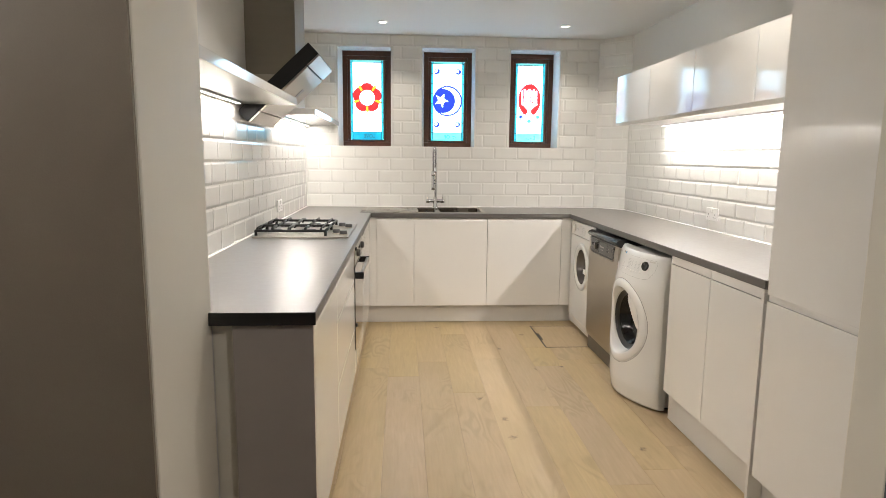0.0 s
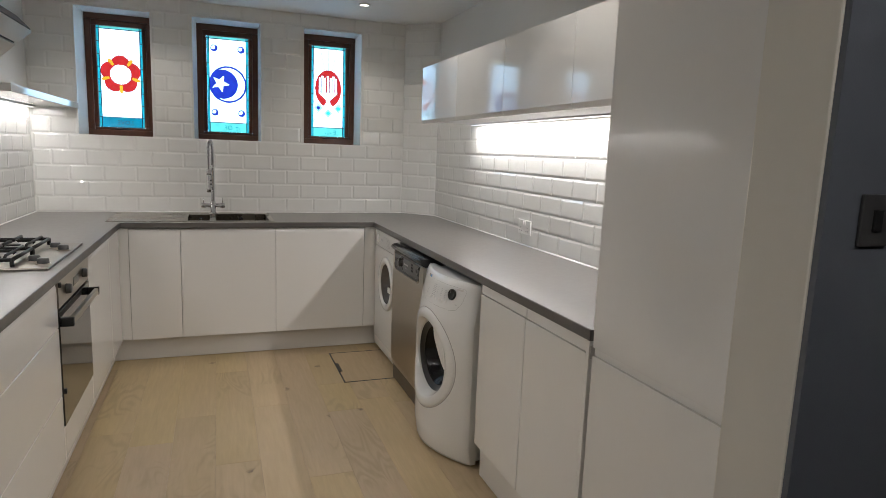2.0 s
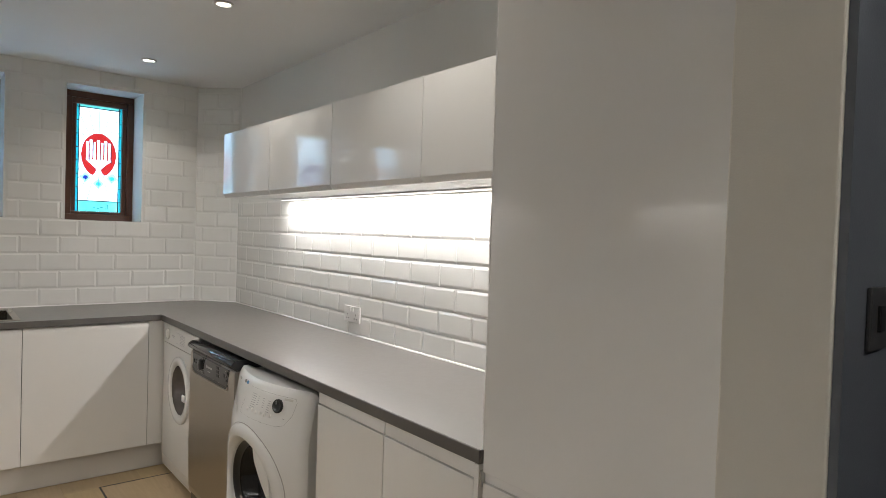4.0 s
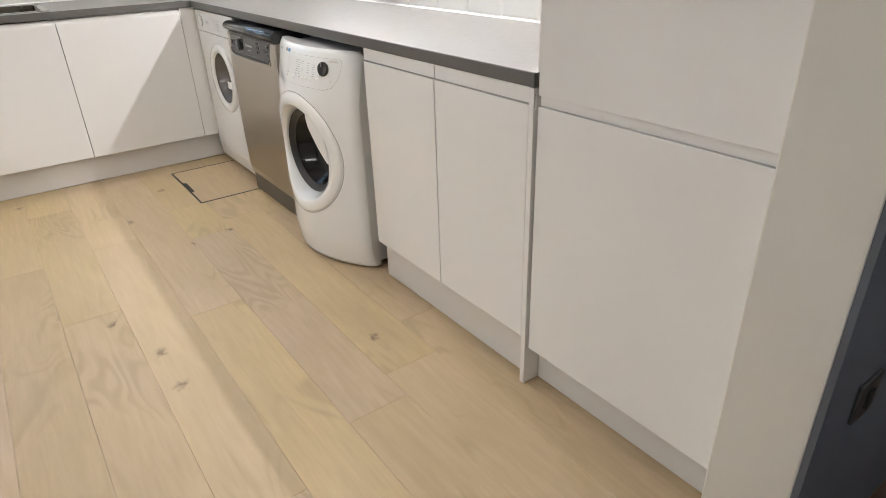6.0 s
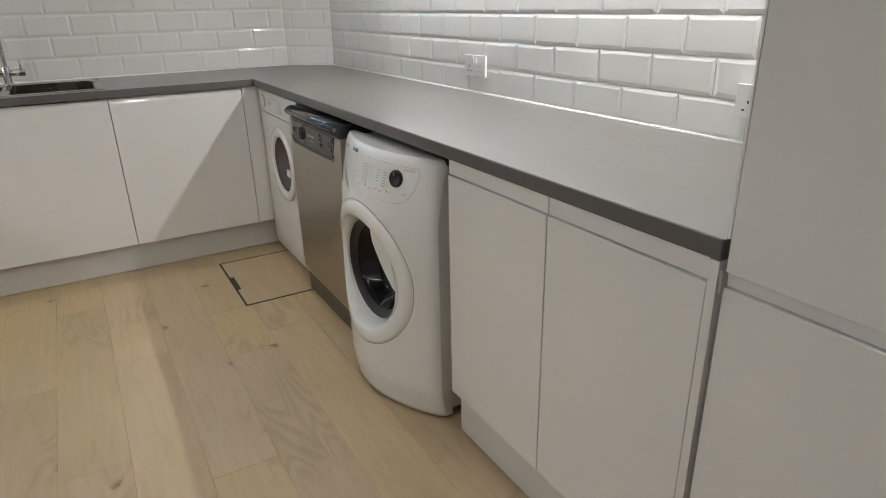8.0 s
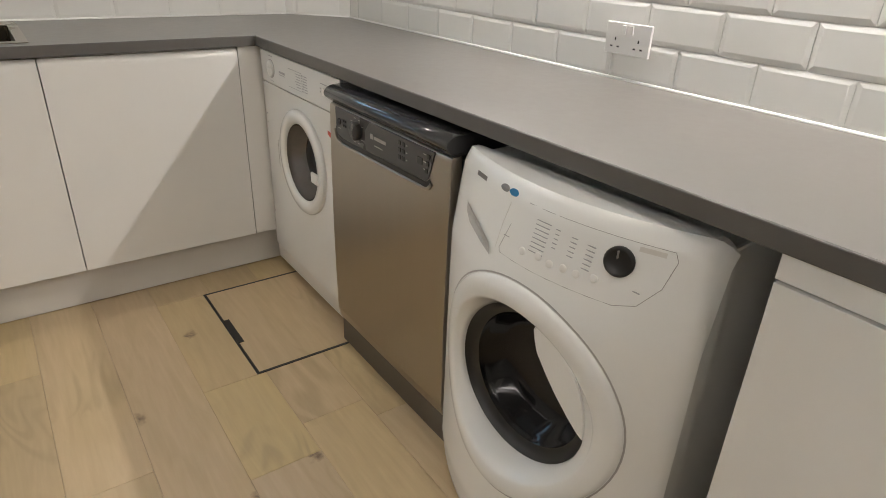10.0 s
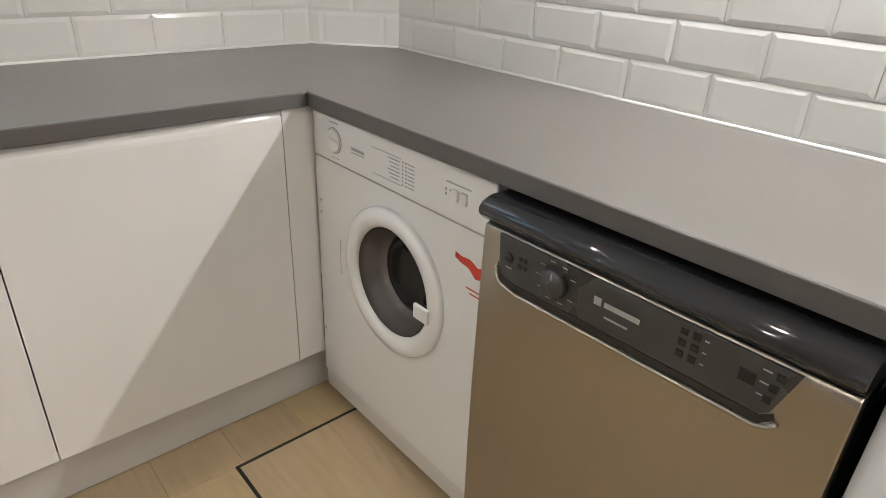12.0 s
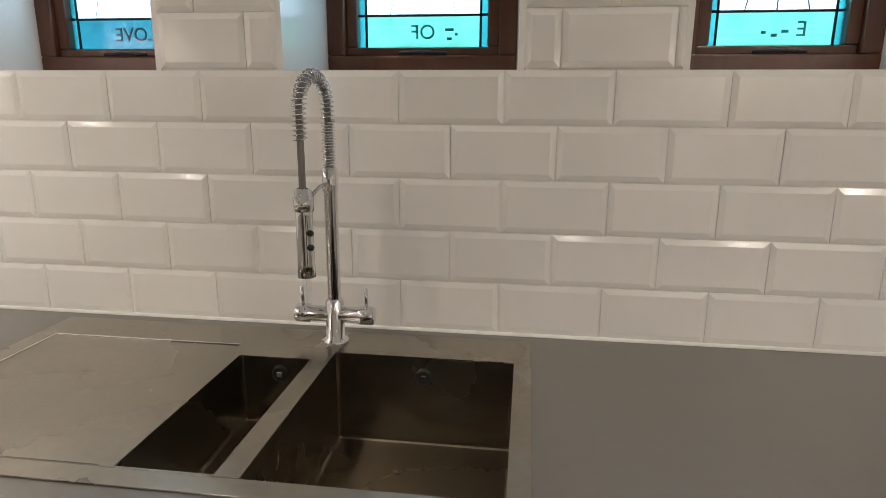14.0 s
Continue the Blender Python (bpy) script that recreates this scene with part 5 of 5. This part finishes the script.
wall_plate("light_switch", 1.760, 1.832, 1.288, 1.376, "dark metal light switch on the grey wall", "switch")
wall_plate("wall_socket", 1.800, 1.884, 0.430, 0.512, "dark metal wall socket low on the grey wall", "socket")


# ---- floor hatch ----
def hatch():
    h = thing("floor_hatch", (1.66, 4.6, 0), "oak floor access hatch with black metal trim", "hatch")
    x0, x1, y0, y1 = 1.474, 1.870, 4.316, 4.888
    part("lid", box(x0 + 0.009, x1, y0 + 0.009, y1 - 0.009, -0.010, 0.0006), M_OAK, h)
    tr = box(x0, x0 + 0.009, y0, y1, -0.010, 0.0012)
    box(x0 + 0.009, x1, y0, y0 + 0.009, -0.010, 0.0012, bm=tr)
    box(x0 + 0.009, x1, y1 - 0.009, y1, -0.010, 0.0012, bm=tr)
    part("trim", tr, M_BLACK, h, "thin black metal trim")
    part("lifting_tab", box(x0 + 0.004, x0 + 0.026, 4.51, 4.67, -0.004, 0.0026, 0.0008), M_BLACK, h, "black lifting tab")
    return h


hatch()

# ---- floor boards ----
random.seed(11)
BW = 0.192
k = 0
x = XL
while x < XR - 0.01:
    x2 = min(x + BW, XR)
    y = YF0 - random.uniform(0.1, 1.5)
    while y < 5.09:
        y2 = y + random.choice((1.2, 1.5, 1.8))
        a, c = max(y, YF0), min(y2, 5.12)
        spans = [(x, x2, a, c)]
        hx0, hx1, hy0, hy1 = 1.474, 1.870, 4.316, 4.888
        if x2 > hx0 and x < hx1 and c > hy0 and a < hy1:
            spans = []
            if a < hy0:
                spans.append((x, x2, a, hy0))
            if c > hy1:
                spans.append((x, x2, hy1, c))
            if x < hx0:
                spans.append((x, hx0, max(a, hy0), min(c, hy1)))
            if x2 > hx1:
                spans.append((hx1, x2, max(a, hy0), min(c, hy1)))
        for bx0, bx1, by0, by1 in spans:
            if bx1 - bx0 > 0.004 and by1 - by0 > 0.004:
                g = 0.0003
                bm = bmesh.new()
                zt, e = 0.0, min(0.0010, (bx1 - bx0) / 4)
                lo = [bm.verts.new(p) for p in ((bx0 + g, by0 + g, -0.011), (bx1 - g, by0 + g, -0.011), (bx1 - g, by1 - g, -0.011), (bx0 + g, by1 - g, -0.011))]
                md = [bm.verts.new((v.co.x, v.co.y, zt - e * 0.7)) for v in lo]
                hi = [bm.verts.new(p) for p in ((bx0 + g + e, by0 + g + e, zt), (bx1 - g - e, by0 + g + e, zt), (bx1 - g - e, by1 - g - e, zt), (bx0 + g + e, by1 - g - e, zt))]
                bm.faces.new(hi)
                for p, q in ((lo, md), (md, hi)):
                    for i in range(4):
                        bm.faces.new((p[i], p[(i + 1) % 4], q[(i + 1) % 4], q[i]))
                part("floorboard", bm, M_OAK, floor)
        y = y2
    x = x2

# ---- wall tiles: bevelled glazed bricks in half bond ----
TW, GAP = 0.2090, 0.0016
tile_cache = {}


def tile_mesh(w, h):
    key = (round(w, 3), round(h, 3))
    if key not in tile_cache:
        b = min(0.012, w * 0.35, h * 0.35)
        t0, t1, t2 = -0.001, 0.0012, 0.0037
        vs, fs = [], []
        for inset, zz in ((0, t0), (0, t1), (b, t2)):
            vs += [(inset, inset, zz), (w - inset, inset, zz), (w - inset, h - inset, zz), (inset, h - inset, zz)]
        fs = [(8, 9, 10, 11)] + [(r + i, r + (i + 1) % 4, r + 4 + (i + 1) % 4, r + 4 + i) for r in (0, 4) for i in range(4)]
        me = bpy.data.meshes.new("tile")
        me.from_pydata(vs, [], fs)
        me.materials.append(M_TILE)
        tile_cache[key] = me
    return tile_cache[key]


def tile_wall(parent, frame_m, length, phase, zones, TZ0=0.914, TH=0.1080, wide=TW):
    """Lays tiles on a wall. frame_m: pose whose x runs along the wall, y up, z out of it; zones: (u0, u1, z0, z1) that are tiled; phase: where a joint of the lowest row falls."""
    row = 0
    z = TZ0
    while z < ZC - 0.005:
        off = phase + (0.5 * wide if row % 2 else 0.0)
        u = off - math.ceil(off / wide + 1) * wide
        while u < length:
            for a0, a1, c0, c1 in zones:
                x0, x1, y0, y1 = max(u + GAP / 2, a0), min(u + wide - GAP / 2, a1), max(z + GAP / 2, c0), min(z + TH - GAP / 2, c1)
                if x1 - x0 > 0.012 and y1 - y0 > 0.012:
                    ob = new("tile", tile_mesh(x1 - x0, y1 - y0))
                    ob.parent = parent
                    ob.matrix_local = frame_m @ Matrix.Translation((x0, y0, 0)) @ pose(0, 0, 0, random.uniform(-0.12, 0.12), random.uniform(-0.12, 0.12), 0)
            u += wide
        z += TH
        row += 1


def wall_frame(origin, along, out):
    a, o = Vector(along).normalized(), Vector(out).normalized()
    m = Matrix((a, Vector((0, 0, 1)), o)).transposed().to_4x4()
    m.translation = origin
    return m


zones = [(0.0, cx0 - XL, WT, OZ0 - 0.001), (0.0, cx0 - XL, OZ1 + 0.012, ZC)]
edges = [XL] + [v for s in OPEN for v in s] + [cx0]
zones += [(a - XL + (0.012 if k else 0), c - XL - (0.012 if k < 3 else 0), OZ0 + 0.001, OZ1 + 0.010) for k, (a, c) in enumerate(zip(edges[::2], edges[1::2]))]
tile_wall(wall_back, wall_frame((XL, YB, 0), (1, 0, 0), (0, -1, 0)), cx0 - XL, (0.219 - XL) % TW, zones)
cl = math.hypot(cx1 - cx0, cy1 - cy0)
tile_wall(wall_corner, wall_frame((cx0, cy0, 0), (cx1 - cx0, cy1 - cy0, 0), (cy1 - cy0, cx0 - cx1, 0)), cl, 0.05, [(0, cl, WT, ZC)], 0.913, 0.1040)
tile_wall(wall_right, wall_frame((XR, cy1, 0), (0, -1, 0), (-1, 0, 0)), cy1 - 2.245, (cy1 - 5.155) % TW, [(0, cy1 - 2.245, WT, CZ0 + 0.010)], 0.912, 0.0998)
tile_wall(wall_left, wall_frame((XL, YF1, 0), (0, 1, 0), (1, 0, 0)), YB - YF1, 0.056, [(0, YB - YF1, WT, SZ0 + 0.02)], 0.912, 0.1037, 0.2235)
